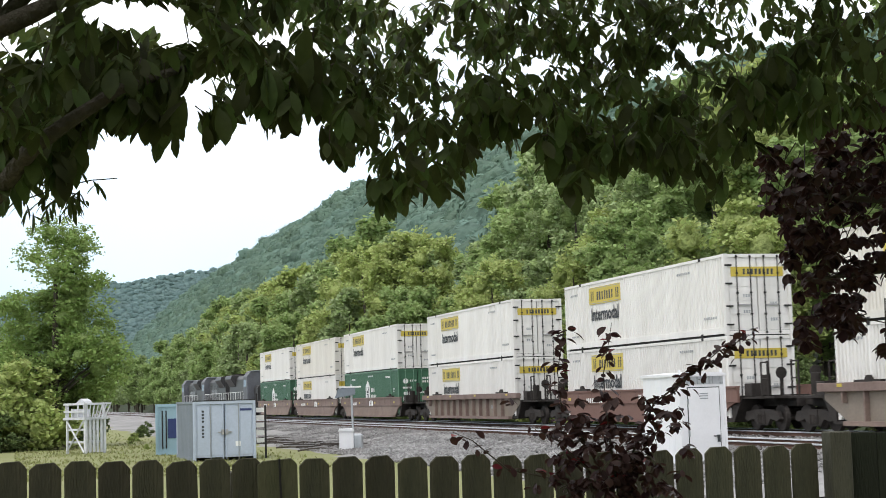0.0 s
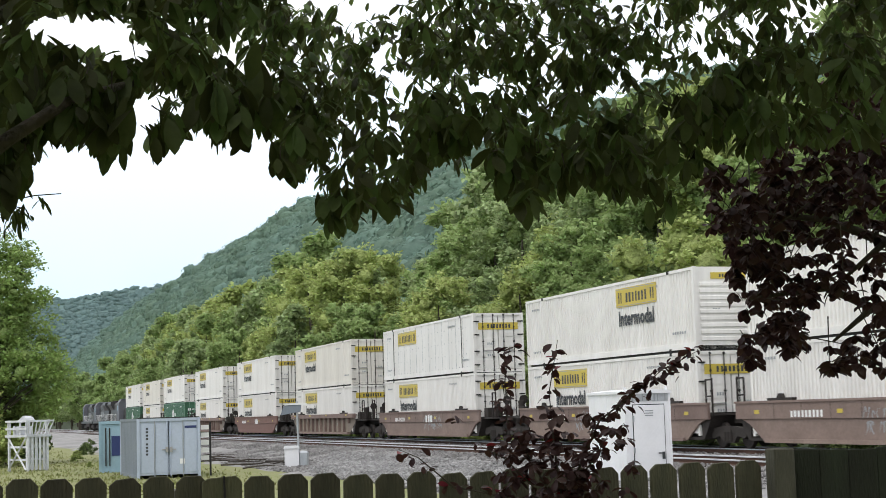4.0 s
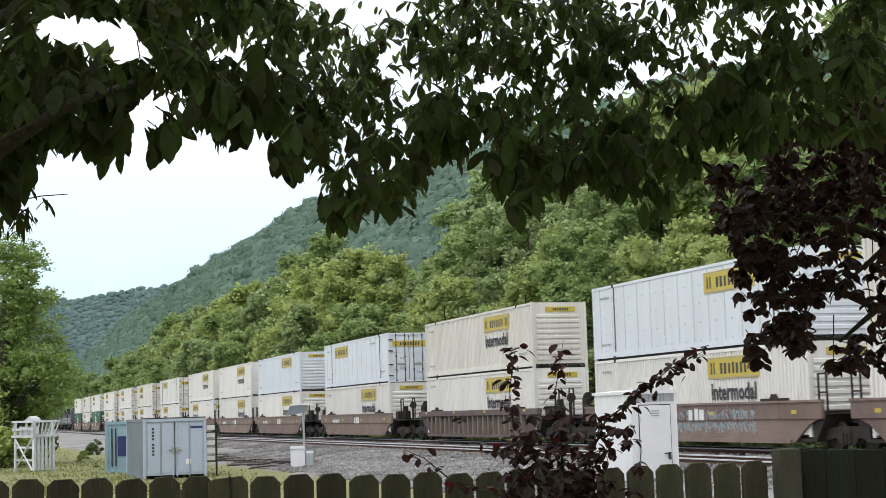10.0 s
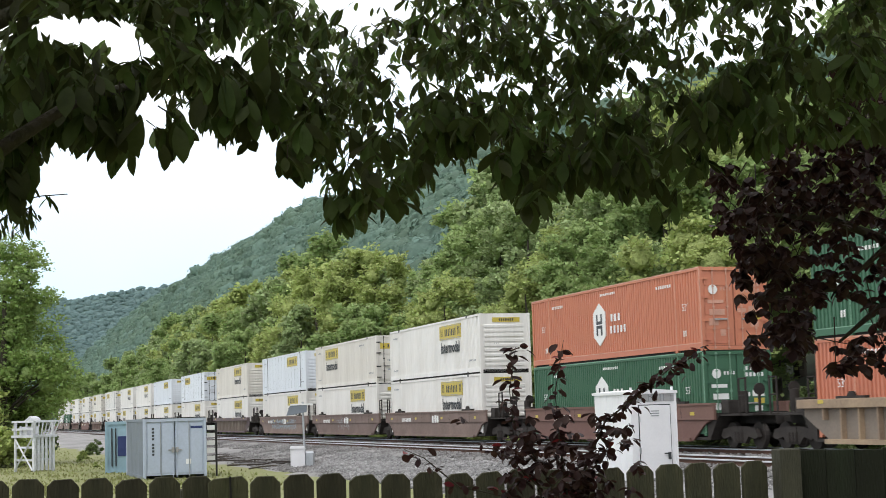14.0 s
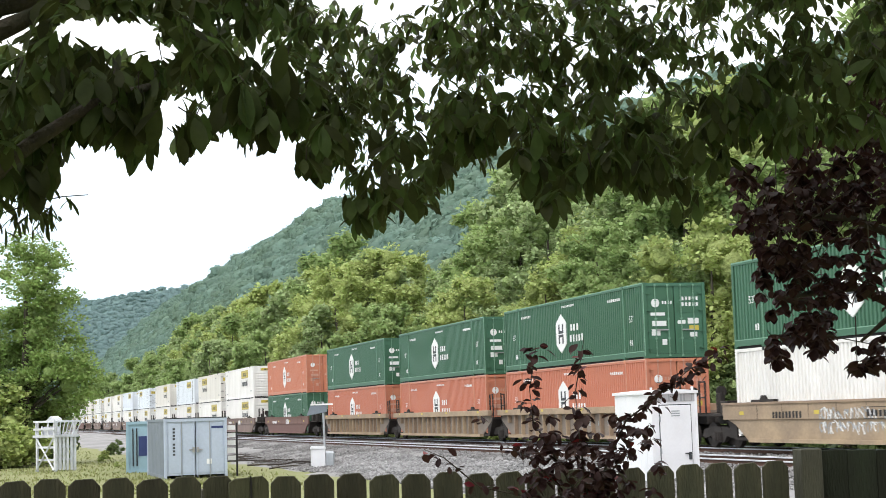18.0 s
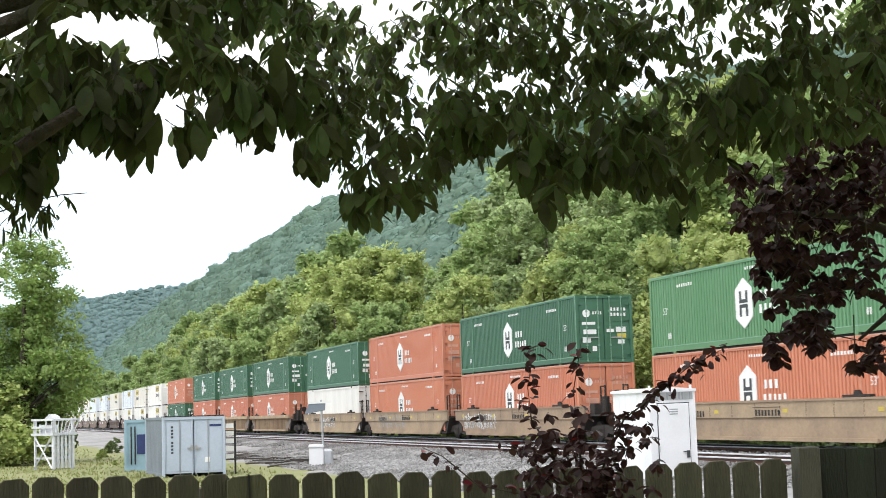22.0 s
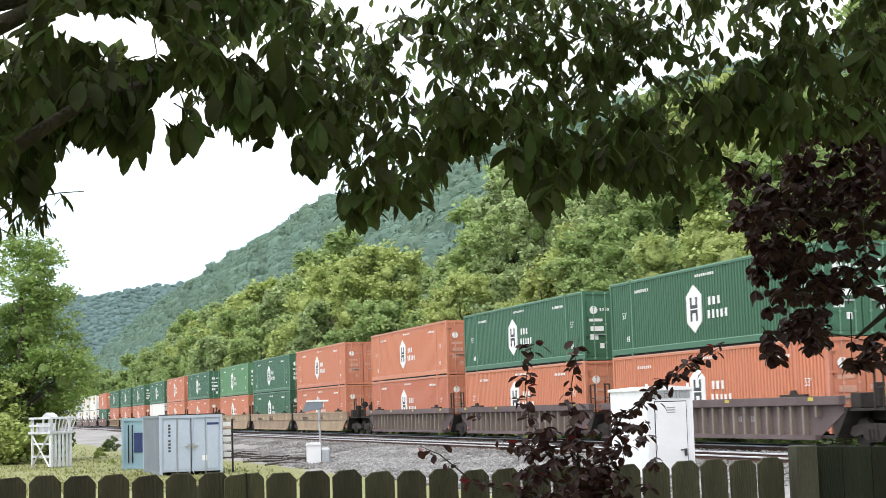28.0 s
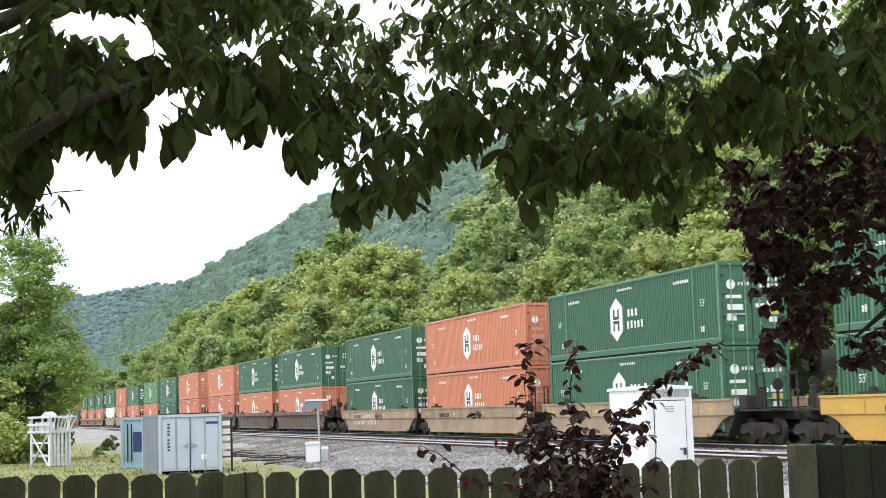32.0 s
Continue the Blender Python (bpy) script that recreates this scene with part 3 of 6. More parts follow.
def well_car(paint, ribbed, front, rear):
    """A well unit for one stack; its stack's leading edge is at x = 0, z = 0 is the rail. front and rear: 'own', 'shared' or 'none'."""
    key = (paint.name, ribbed, front, rear)
    if key in CARS:
        return CARS[key], True
    colour = {BROWN: "weathered brown", RUST: "red-brown", TAN: "dusty tan", DUSK: "dark purple-brown", OCHRE: "yellow"}[paint]
    ob = thing("well_car", f"{colour} steel well car with {'ribbed' if ribbed else 'smooth plate'} sides, loaded", "rail car", "well cars of the train")
    top, low, xr = 1.49, 0.27, -BOX_L
    for sgn in (1, -1):
        y0, y1 = sorted((sgn * 1.325, sgn * 1.435))
        if ribbed:
            bm = bmesh.new()
            prism(bm, [(0.75, top), (xr - 0.75, top), (xr - 0.75, top - 0.45), (xr + 0.75, low), (-0.75, low), (0.75, top - 0.45)], "y", *sorted((sgn * 1.302, sgn * 1.318)))
            # DUSK plates keep the dark paint, which stands in for shade in the recesses
            part("side_plate", bm, paint if paint == DUSK else CAR_PANEL, ob)
            bm = bmesh.new()
            box(bm, xr - 0.85, 0.85, *sorted((sgn * 1.30, sgn * 1.53)), top - 0.21, top + 0.06)
            soften(bm, 0.015)
            part("top_chord", bm, paint, ob)
            bm = bmesh.new()
            box(bm, xr + 0.6, -0.6, *sorted((sgn * 1.30, sgn * 1.51)), low - 0.02, low + 0.12)
            part("bottom_chord", bm, paint, ob)
            count = {BROWN: 13, DUSK: 21}.get(paint, 17)
            for i in range(count):
                x = -0.55 - i * (BOX_L - 1.1) / (count - 1)
                zb = low + 0.1 if 0 < i < count - 1 else top - 0.55
                bm = bmesh.new()
                half = 0.055 if paint == DUSK else 0.035
                box(bm, x - half, x + half, *sorted((sgn * 1.31, sgn * 1.49)), zb, top - 0.18)
                # paler colour puts the sky's light onto DUSK ribs
                part("rib", bm, CAR_PANEL if paint == DUSK else paint, ob)
        else:
            mid = low + 0.70
            bm = bmesh.new()
            box(bm, xr - 0.85, 0.85, y0, y1, mid, top)
            soften(bm, 0.012)
            part("upper_plate", bm, paint, ob)
            bm = bmesh.new()
            prism(bm, [(0.55, mid), (xr - 0.55, mid), (xr - 0.05, mid - 0.15), (xr + 0.85, low), (-0.85, low), (0.05, mid - 0.15)], "y", *sorted((sgn * 1.315, sgn * 1.385)))
            part("side_plate", bm, paint, ob)
            bm = bmesh.new()
            box(bm, xr - 0.85, 0.85, *sorted((sgn * 1.31, sgn * 1.475)), top - 0.02, top + 0.05)
            part("top_chord", bm, paint, ob)
            bm = bmesh.new()
            box(bm, xr + 0.98, -0.98, *sorted((sgn * 1.31, sgn * 1.47)), low - 0.03, low + 0.09)
            part("bottom_chord", bm, paint, ob)
            bm = bmesh.new()
            for i in range(9):
                x = -1.6 - i * 1.62
                box(bm, x, x + 0.018, *sorted((sgn * 1.435, sgn * 1.439)), mid + 0.02, top - 0.04)
            part("weld_seams", bm, GRIME, ob)["kind"] = "stuff"
        # latch brackets on the chord and reflector patches
        for x in (-1.98, -14.17):
            bm = bmesh.new()
            box(bm, x - 0.75, x + 0.75, *sorted((sgn * 1.28, sgn * 1.45)), top + 0.05, top + 0.13)
            prism(bm, [(x - 0.2, top + 0.12), (x + 0.2, top + 0.12), (x + 0.1, top + 0.26), (x - 0.08, top + 0.26)], "y", *sorted((sgn * 1.33, sgn * 1.43)))
            part("stack_latch", bm, GRIME, ob)
    y = 1.44 if not ribbed else 1.535
    bm = bmesh.new()
    r = random.Random(len(CARS))
    if not ribbed:
        bars(bm, -4.4, 1.02, 1.9, 0.22, 9, y, 21)
        if paint in (BROWN, RUST):
            bars(bm, -9.5, 0.96, 1.3, 0.40, 3, y, 22, 0.2)
        else:
            bars(bm, -9.7, 1.04, 1.7, 0.20, 8, y, 22, 0.35)
            box(bm, -9.8, -7.9, y, y + 0.003, 0.975, 0.99)
            box(bm, -9.8, -7.9, y, y + 0.003, 1.30, 1.315)
    else:
        for i in range(3):
            bars(bm, -10.6 - 1.0 * i, 0.78, 0.42, 0.20, 3, 1.318, 23 + i, 0.5)
    part("car_marks", bm, GREY_INK if ribbed else CHALK if paint in (BROWN, RUST, DUSK) else BLACK, ob)["kind"] = "stuff"
    bm = bmesh.new()
    for x in (-0.4, -5.2, -9.9, -15.3):
        box(bm, x - 0.28, x + 0.02, y, y + 0.004, *((top - 0.36, top - 0.24) if not ribbed else (top - 0.07, top + 0.03)))
    part("reflector", bm, YELLOW, ob)["kind"] = "stuff"
    bm = bmesh.new()
    box(bm, xr - 0.1, 0.1, -1.3, 1.3, low + 0.02, low + 0.12)
    for i in range(6):
        box(bm, -1.5 - i * 2.6, -1.2 - i * 2.6, -1.3, 1.3, low - 0.02, low + 0.1)
    part("well_floor", bm, GRIME, ob)
    for end, sgn in ((front, 1), (rear, -1)):
        e = 0.0 if sgn > 0 else xr
        bm = bmesh.new()
        prism(bm, [(e + sgn * 0.12, 0.3), (e + sgn * 0.28, 0.3), (e + sgn * 1.0, 1.2), (e + sgn * 0.12, 1.2)], "y", -1.3, 1.3)
        part("end_bulkhead", bm, GRIME, ob)
        reach = 3.2 if end == "own" else 1.55
        bm = bmesh.new()
        box(bm, *sorted((e + sgn * 0.8, e + sgn * reach)), -0.42, 0.42, 0.82, 1.16)
        box(bm, *sorted((e + sgn * 0.8, e + sgn * (reach if end == "own" else 1.0))), -1.25, 1.25, 1.10, 1.17)
        part("end_platform", bm, GRIME, ob)
        for sy in (1.28, -1.28):
            bm = bmesh.new()
            xs = e + sgn * (reach - 0.35 if end == "own" else 0.95)
            rod(bm, (xs, sy, 1.15), (xs, sy, 2.35), 0.035, seg=6)
            rod(bm, (xs - sgn * 0.45, sy, 1.15), (xs - sgn * 0.45, sy, 2.3), 0.035, seg=6)
            rod(bm, (xs, sy, 2.3), (xs - sgn * 0.45, sy, 2.3), 0.03, seg=6)
            rod(bm, (xs, sy, 1.75), (xs - sgn * 0.45, sy, 1.75), 0.025, seg=6)
            part("grab_rail", bm, GRIME, ob)
        if end == "own":
            wheel_truck(ob, e + sgn * 1.9)
            bm = bmesh.new()
            box(bm, *sorted((e + sgn * 3.2, e + sgn * 3.66)), -0.13, 0.13, 0.82, 1.04)
            part("coupler", bm, GRIME, ob)
            bm = bmesh.new()
            box(bm, *sorted((e + sgn * 0.95, e + sgn * 1.5)), 0.45, 1.2, 1.17, 1.62)
            rod(bm, (e + sgn * 2.0, 0.9, 1.2), (e + sgn * 2.0, 0.9, 1.9), 0.16, seg=10)
            soften(bm, 0.02)
            part("brake_gear", bm, GRIME, ob)
            bm = bmesh.new()
            rod(bm, (e + sgn * 2.5, 0.6, 1.95), (e + sgn * 2.55, 0.6, 1.95), 0.20, seg=14)
            rod(bm, (e + sgn * 2.5, 0.6, 1.1), (e + sgn * 2.5, 0.6, 1.95), 0.05, seg=6)
            part("hand_brake", bm, GRIME, ob)
        elif end == "shared" and sgn < 0:
            wheel_truck(ob, e - 1.575)
    CARS[key] = ob
    return ob, False


def locomotive():
    """A six-axle diesel, 22 m long, its front at x = 0, running away along +x."""
    ob = thing("locomotive", "black six-axle diesel locomotive with grimy grey trim", "locomotive", "locomotives at the head of the train")
    bm = bmesh.new()
    box(bm, -21.6, -0.5, -1.5, 1.5, 1.25, 1.62)
    soften(bm, 0.03)
    part("walkway", bm, LOCO, ob)
    bm = bmesh.new()
    prism(bm, [(-0.86, 1.6), (-0.86, 3.95), (-0.6, 4.3), (0.6, 4.3), (0.86, 3.95), (0.86, 1.6)], "x", -20.6, -6.2)
    soften(bm, 0.04)
    part("long_hood", bm, LOCO, ob)
    bm = bmesh.new()
    prism(bm, [(-0.9, 3.2), (-1.42, 4.05), (-1.3, 4.45), (1.3, 4.45), (1.42, 4.05), (0.9, 3.2)], "x", -20.4, -15.6)
    soften(bm, 0.04)
    part("radiator", bm, LOCO, ob)
    bm = bmesh.new()
    prism(bm, [(-1.5, 1.6), (-1.5, 4.1), (-1.1, 4.62), (1.1, 4.62), (1.5, 4.1), (1.5, 1.6)], "x", -6.1, -3.3)
    soften(bm, 0.05)
    cab = part("cab", bm, LOCO_TRIM, ob, "grimy grey cab")
    # pale plate that paints the sun's glint onto the cab roof
    bm = bmesh.new()
    prism(bm, [(-1.15, 4.62), (-0.9, 4.70), (0.9, 4.70), (1.15, 4.62)], "x", -6.2, -3.2)
    part("cab_roof", bm, GREY_INK, ob, "pale plate for the glint on the cab roof")
    for xx in (-5.6, -4.6):
        bm = bmesh.new()
        box(bm, xx, xx + 0.75, 1.5, 1.508, 3.05, 3.75)
        part("window", bm, GLASS, cab)
        bm = bmesh.new()
        box(bm, xx, xx + 0.75, -1.508, -1.5, 3.05, 3.75)
        part("window", bm, GLASS, cab)
    bm = bmesh.new()
    prism(bm, [(-0.8, 1.6), (-0.8, 2.9), (-0.6, 3.15), (0.6, 3.15), (0.8, 2.9), (0.8, 1.6)], "x", -3.3, -1.0)
    soften(bm, 0.05)
    part("short_hood", bm, LOCO, ob)
    bm = bmesh.new()
    rod(bm, (-14.6, 0, 0.85), (-7.4, 0, 0.85), 0.78, seg=14)
    box(bm, -14.4, -7.6, -1.3, 1.3, 0.7, 1.25)
    part("fuel_tank", bm, GRIME, ob)
    for i in range(3):
        bm = bmesh.new()
        rod(bm, (-16.6 - 1.5 * i, 0, 4.42), (-16.6 - 1.5 * i, 0, 4.60), 0.62, seg=16)
        part("roof_fan", bm, GRIME, ob)
    for i in range(6):
        bm = bmesh.new()
        box(bm, -14.9 + i * 1.4, -13.7 + i * 1.4, 0.86, 0.885, 1.9, 3.6)
        part("hood_door", bm, LOCO, ob)
    bm = bmesh.new()
    bars(bm, -13.5, 2.3, 5.5, 0.85, 6, 0.888, 31, 0.4)
    part("side_mark", bm, GREY_INK, ob, "large pale marks")["kind"] = "stuff"
    for sgn in (1, -1):
        bm = bmesh.new()
        rod(bm, (-21.2, sgn * 1.45, 2.55), (-6.3, sgn * 1.45, 2.55), 0.03, seg=6)
        for i in range(9):
            rod(bm, (-21.2 + i * 1.85, sgn * 1.45, 1.6), (-21.2 + i * 1.85, sgn * 1.45, 2.55), 0.025, seg=6)
        part("handrail", bm, CHALK, ob)
    for x in (-4.3, -17.6):
        bm = bmesh.new()
        for sgn in (1, -1):
            box(bm, x - 2.4, x + 2.4, *sorted((sgn * 0.95, sgn * 1.12)), 0.45, 0.95)
        truck = part("truck", bm, GRIME, ob)
        for dx in (-1.85, 0, 1.85):
            for sgn in (1, -1):
                bm = bmesh.new()
                rod(bm, (x + dx, sgn * 0.70, 0.53), (x + dx, sgn * 0.84, 0.53), 0.53, 0.51, seg=20)
                part("wheel", bm, GRIME, truck)
    for x0, x1 in ((-0.5, 0.05), (-22.15, -21.6)):
        bm = bmesh.new()
        box(bm, x0, x1, -0.14, 0.14, 0.85, 1.08)
        box(bm, x0 + 0.1, x1 - 0.1, -1.4, 1.4, 0.35, 1.3)
        part("pilot_plate", bm, LOCO, ob)
    return ob


TRAIN, SPRAYED = [], []


def put(made, u, z, turn=0.0):
    ob, again = made
    m = along(-u, TRACK_L, z, turn)
    if again:
        ob = copy_thing(ob, m)
    else:
        ob.matrix_basis = m
    TRAIN.append((ob, u, z, turn))
    return ob


def graffiti(car, seed, x0, x1, mats):
    """Sprayed thin strokes in two uneven rows, with no letters in them, on a car's near side."""
    r = random.Random(seed)
    for mat in mats:
        bm = bmesh.new()
        for row in (0, 1):
            x = x0
            while x > x1:
                h, wide = r.uniform(0.20, 0.36), r.uniform(0.03, 0.065)
                z, lean, bow = 0.93 + (0.06 if row else -h - 0.04), r.uniform(-0.12, 0.12), r.uniform(-0.10, 0.10)
                line = [(x + lean * k / 4 + bow * math.sin(k * 0.79), min(z + h * k / 4, 1.44)) for k in range(5)]
                for hook in range(r.randint(1, 3)):
                    line.append((line[-1][0] - r.uniform(0.05, 0.14), min(max(line[-1][1] + r.uniform(-0.16, 0.06), 0.46), 1.44)))
                out = 1.4415 if row else 1.3895
                ring = [(bm.verts.new((px - wide / 2, out, pz)), bm.verts.new((px + wide / 2, out, pz - wide * 0.6))) for px, pz in line]
                for p, q in zip(ring, ring[1:]):
                    bm.faces.new((p[0], p[1], q[1], q[0]))
                x -= r.uniform(0.14, 0.34)
        part("graffiti", bm, mat, car, "sprayed strokes of pale paint")["kind"] = "stuff"


def stack(u, top, bottom, car, spray=None):
    put(container(*top), u, UPPER_Z)
    put(container(*bottom), u, LOWER_Z)
    ob = put(well_car(*car), u, RAIL_Z)
    if spray:
        SPRAYED.append((ob, spray))


DRY = (WHITE, "dry", "doors", True)
OLD = (CREAM, "dry", "doors", True)
NOSE = (WHITE, "dry", "nose", True)
OLD_NOSE = (CREAM, "dry", "nose", True)
SMOOTH = (WHITE, "smooth", "doors", False)
SMOOTH_NOSE = (COOL, "smooth", "nose", False)
COOL_SMOOTH = (COOL, "smooth", "doors", False)
COOL_NOSE = (COOL, "dry", "nose", False)
BLANK = (WHITE, "plain", "doors", False)
G, PG, O = (GREEN, "hub", "doors", False), (PALE_GREEN, "hub", "doors", False), (ORANGE, "hub", "doors", False)
ONE, HEAD, MID, TAIL = ("own", "own"), ("own", "shared"), ("none", "shared"), ("none", "own")

stack(-152.5, DRY, G, (BROWN, False, *HEAD))
stack(-133.0, OLD, DRY, (BROWN, False, *MID))
stack(-113.5, DRY, G, (BROWN, False, *TAIL))
stack(-89.9, DRY, DRY, (BROWN, True, *ONE))
stack(-66.2, DRY, DRY, (RUST, False, *ONE))
stack(-42.7, OLD, DRY, (BROWN, True, *ONE))
stack(-18.9, SMOOTH, DRY, (BROWN, False, *ONE), (9, -8.0, -11.0, (GREY_INK,)))
stack(4.5, NOSE, DRY, (BROWN, False, *HEAD), (1, -5.5, -12.5, (GREY_INK,)))
stack(24.3, NOSE, NOSE, (BROWN, False, *MID), (2, -6.5, -9.0, (GREY_INK,)))
stack(43.7, COOL_NOSE, NOSE, (BROWN, False, *TAIL))
stack(67.8, COOL_SMOOTH, NOSE, (BROWN, False, *ONE))
stack(91.5, OLD_NOSE, NOSE, (DUSK, True, *ONE))
stack(114.5, SMOOTH_NOSE, NOSE, (BROWN, False, *HEAD), (3, -4.0, -13.0, (CAB_TEAL, GREY_INK)))
stack(133.9, OLD, NOSE, (BROWN, False, *MID), (4, -6.5, -9.5, (GREY_INK,)))
stack(153.2, NOSE, NOSE, (BROWN, False, *TAIL))
stack(176.5, O, G, (RUST, False, *ONE))
stack(199.9, G, O, (TAN, True, *HEAD))
stack(219.6, G, O, (TAN, True, *MID))
stack(238.9, G, O, (TAN, True, *TAIL))
stack(262.3, G, BLANK, (TAN, False, *HEAD), (5, -5.5, -9.5, (GREY_INK, CHALK)))
stack(281.5, O, O, (TAN, False, *MID), (6, -2.5, -8.5, (GREY_INK,)))
stack(300.9, G, O, (TAN, False, *TAIL), (7, -0.5, -5.5, (GREY_INK, CHALK)))
stack(324.6, PG, O, (TAN, False, *HEAD))
stack(343.6, G, G, (TAN, False, *MID))
stack(362.5, O, O, (TAN, False, *TAIL))
stack(385.9, O, O, (DUSK, True, *HEAD))
stack(405.2, G, O, (DUSK, True, *MID))
stack(424.3, G, O, (DUSK, True, *TAIL))
stack(448.0, G, G, (TAN, False, *HEAD), (8, -2.5, -8.0, (CHALK,)))
stack(467.1, O, O, (TAN, False, *MID))
stack(486.3, G, G, (TAN, False, *TAIL))
stack(509.8, G, G, (OCHRE, False, *ONE))
for ob, spray in SPRAYED:
    graffiti(ob, *spray)
first = locomotive()
for k in range(3):
    if k == 0:
        put((first, False), -152.5 - 4.0, RAIL_Z, 180.0)
    else:
        put((first, True), -152.5 - 4.0 - 22.2 * (k + 1), RAIL_Z)

# ---- the ground, the tracks and the woods ----
LOW_Z = -0.5


def hill_height(s, l):
    """The wooded slope that runs beside the tracks."""
    rise = min(1.0, max(0.0, (l - 38) / 134))
    rise = rise * rise * (3 - 2 * rise) * 0.35 + rise * 0.65
    fade = min(1.0, max(0.0, (1640 - s) / 420))
    crest = float(np.interp(s, (60, 240, 340, 465, 640, 800, 1100, 1400), (44, 66, 76, 84, 94, 100, 103, 101)))
    return LOW_Z + (crest + 7 * noise.noise(Vector((s * 0.006, l * 0.006, 3.1)))) * rise * (0.4 + 0.6 * fade)


def ground_height(x, y):
    d = min(1.0, max(0.0, (y - 8.5) / 5.0))
    return LOW_Z * d * d * (3 - 2 * d)


def ground():
    ys = [-60, -20, -6, 0, 4, 6, 7, 8, 8.8, 9.6, 10.4, 11.2, 12, 13, 14, 18, 24] + [30 + 12 * i for i in range(12)] + [200, 300, 500, 900, 1600, 3200]
    xs = [-2600, -900, -400, -200, -120] + [-80 + 8 * i for i in range(21)] + [110, 150, 250, 500, 1000, 2600]
    bm = bmesh.new()
    rows = [[bm.verts.new((x, y, ground_height(x, y) + (0.05 * noise.noise(Vector((x * 0.2, y * 0.2, 0))) if 9 < y < 120 else 0))) for x in xs] for y in ys]
    for a, b in zip(rows, rows[1:]):
        for i in range(len(xs) - 1):
            bm.faces.new((a[i], a[i + 1], b[i + 1], b[i]))
    ob = part("ground", bm, GRASS, None, smooth=True)
    tagged(ob, "mown summer grass on level ground beside the railway", "ground", kind="structure")


def track_bed():
    """One bed of crushed stone under both tracks."""
    prof = [(12.2, LOW_Z - 0.12), (13.6, LOW_Z + 0.04), (16.4, LOW_Z + 0.14), (18.6, 0.0), (19.3, 0.04), (22.6, 0.04), (23.4, -0.06), (24.3, 0.04), (27.5, 0.04), (28.4, 0.0), (30.5, LOW_Z + 0.05), (35, LOW_Z - 0.1)]
    ss = [-620, -300, -100, 0] + [20 + 1.2 * i for i in range(110)] + [160 + 8 * i for i in range(25)] + [420, 600, 900, 1500]
    ls = []
    for (l0, z0), (l1, z1) in zip(prof, prof[1:]):
        for k in range(4):
            ls.append((l0 + (l1 - l0) * k / 4, z0 + (z1 - z0) * k / 4))
    ls.append(prof[-1])
    bm = bmesh.new()
    rows = []
    for s in ss:
        row = []
        for l, z in ls:
            w = 0.16 if l < 19 else 0.03
            # the bank of stone is wider further up the line
            l -= max(0.0, 17.6 - l) * 0.6 * min(1.0, max(0.0, (s - 84) / 16))
            row.append(bm.verts.new(on_line(s, l + 0.6 * noise.noise(Vector((s * 0.08, l * 0.3, 5))) * (l < 18), z + w * noise.noise(Vector((s * 0.35, l * 0.5, 1.0))))))
        rows.append(row)
    for a, b in zip(rows, rows[1:]):
        for i in range(len(ls) - 1):
            bm.faces.new((a[i], a[i + 1], b[i + 1], b[i]))
    ob = part("ballast_bed", bm, BALLAST, None)
    tagged(ob, "bed of crushed grey stone under two tracks", "track bed", kind="structure")
    # loose stones on the near shoulder
    rng = np.random.default_rng(5)
    n = 42000
    s = 24 + 110 * rng.random(n) ** 1.3
    l = 13.2 + 11.6 * rng.random(n)
    zz = np.interp(l, [a for a, _ in prof], [b for _, b in prof])
    ok = (s < 95) | (l > 17.4)
    s, l, zz = s[ok], l[ok], zz[ok]
    n = len(s)
    size = rng.uniform(0.025, 0.075, n)
    cube = np.array([(-1, -1, 0), (1, -0.8, 0), (0.8, 1, 0), (-0.9, 0.7, 0), (-0.5, -0.6, 0.9), (0.6, -0.4, 1.0), (0.4, 0.6, 0.8), (-0.6, 0.3, 1.1)])
    cx, cy = -s * math.sin(THETA) + l * math.cos(THETA), s * math.cos(THETA) + l * math.sin(THETA)
    v = np.einsum("nij,kj->nki", rotations(n, rng), cube) * size[:, None, None] + np.stack([cx, cy, zz + 0.02], -1)[:, None, :]
    f = np.array([(0, 1, 5, 4), (1, 2, 6, 5), (2, 3, 7, 6), (3, 0, 4, 7), (4, 5, 6, 7), (3, 2, 1, 0)])
    ob = new("loose_stones", np_mesh("loose_stones", v.reshape(-1, 3), (f[None] + 8 * np.arange(n)[:, None, None]).reshape(-1, 4), BALLAST))
    tagged(ob, "loose crushed grey stones on the shoulder", "stones", kind="stuff")
    # fresh pale stone tipped along the foot of the shoulder, ending in a slant
    def tipped(s, l):
        w = min(1.0, max(0.0, (66 + (l - 14.8) * 3.1 - s) / 3.0)) * min(1.0, max(0.0, (l - 13.2) / 0.8)) * min(1.0, max(0.0, (18.3 - l) / 0.8))
        return float(np.interp(l, [a for a, _ in prof], [b for _, b in prof])) - 0.10 + w * (0.26 + 0.10 * noise.noise(Vector((s * 0.4, l * 0.7, 3.3))))
    bm = bmesh.new()
    rows = [[bm.verts.new(on_line(26 + 0.7 * i, 12.9 + 0.28 * j, tipped(26 + 0.7 * i, 12.9 + 0.28 * j))) for j in range(21)] for i in range(74)]
    for a, b in zip(rows, rows[1:]):
        for i in range(20):
            bm.faces.new((a[i], a[i + 1], b[i + 1], b[i]))
    ob = part("stone_heap", bm, FRESH_STONE, None)
    tagged(ob, "long low heap of pale fresh crushed stone", "stone heap", kind="structure")
    n = 15000
    s, l = rng.uniform(30, 76, n), rng.uniform(13.4, 18.1, n)
    ok = s < 64 + (l - 14.8) * 3.1
    s, l = s[ok], l[ok]
    n = len(s)
    zz = np.array([tipped(p, q) for p, q in zip(s, l)])
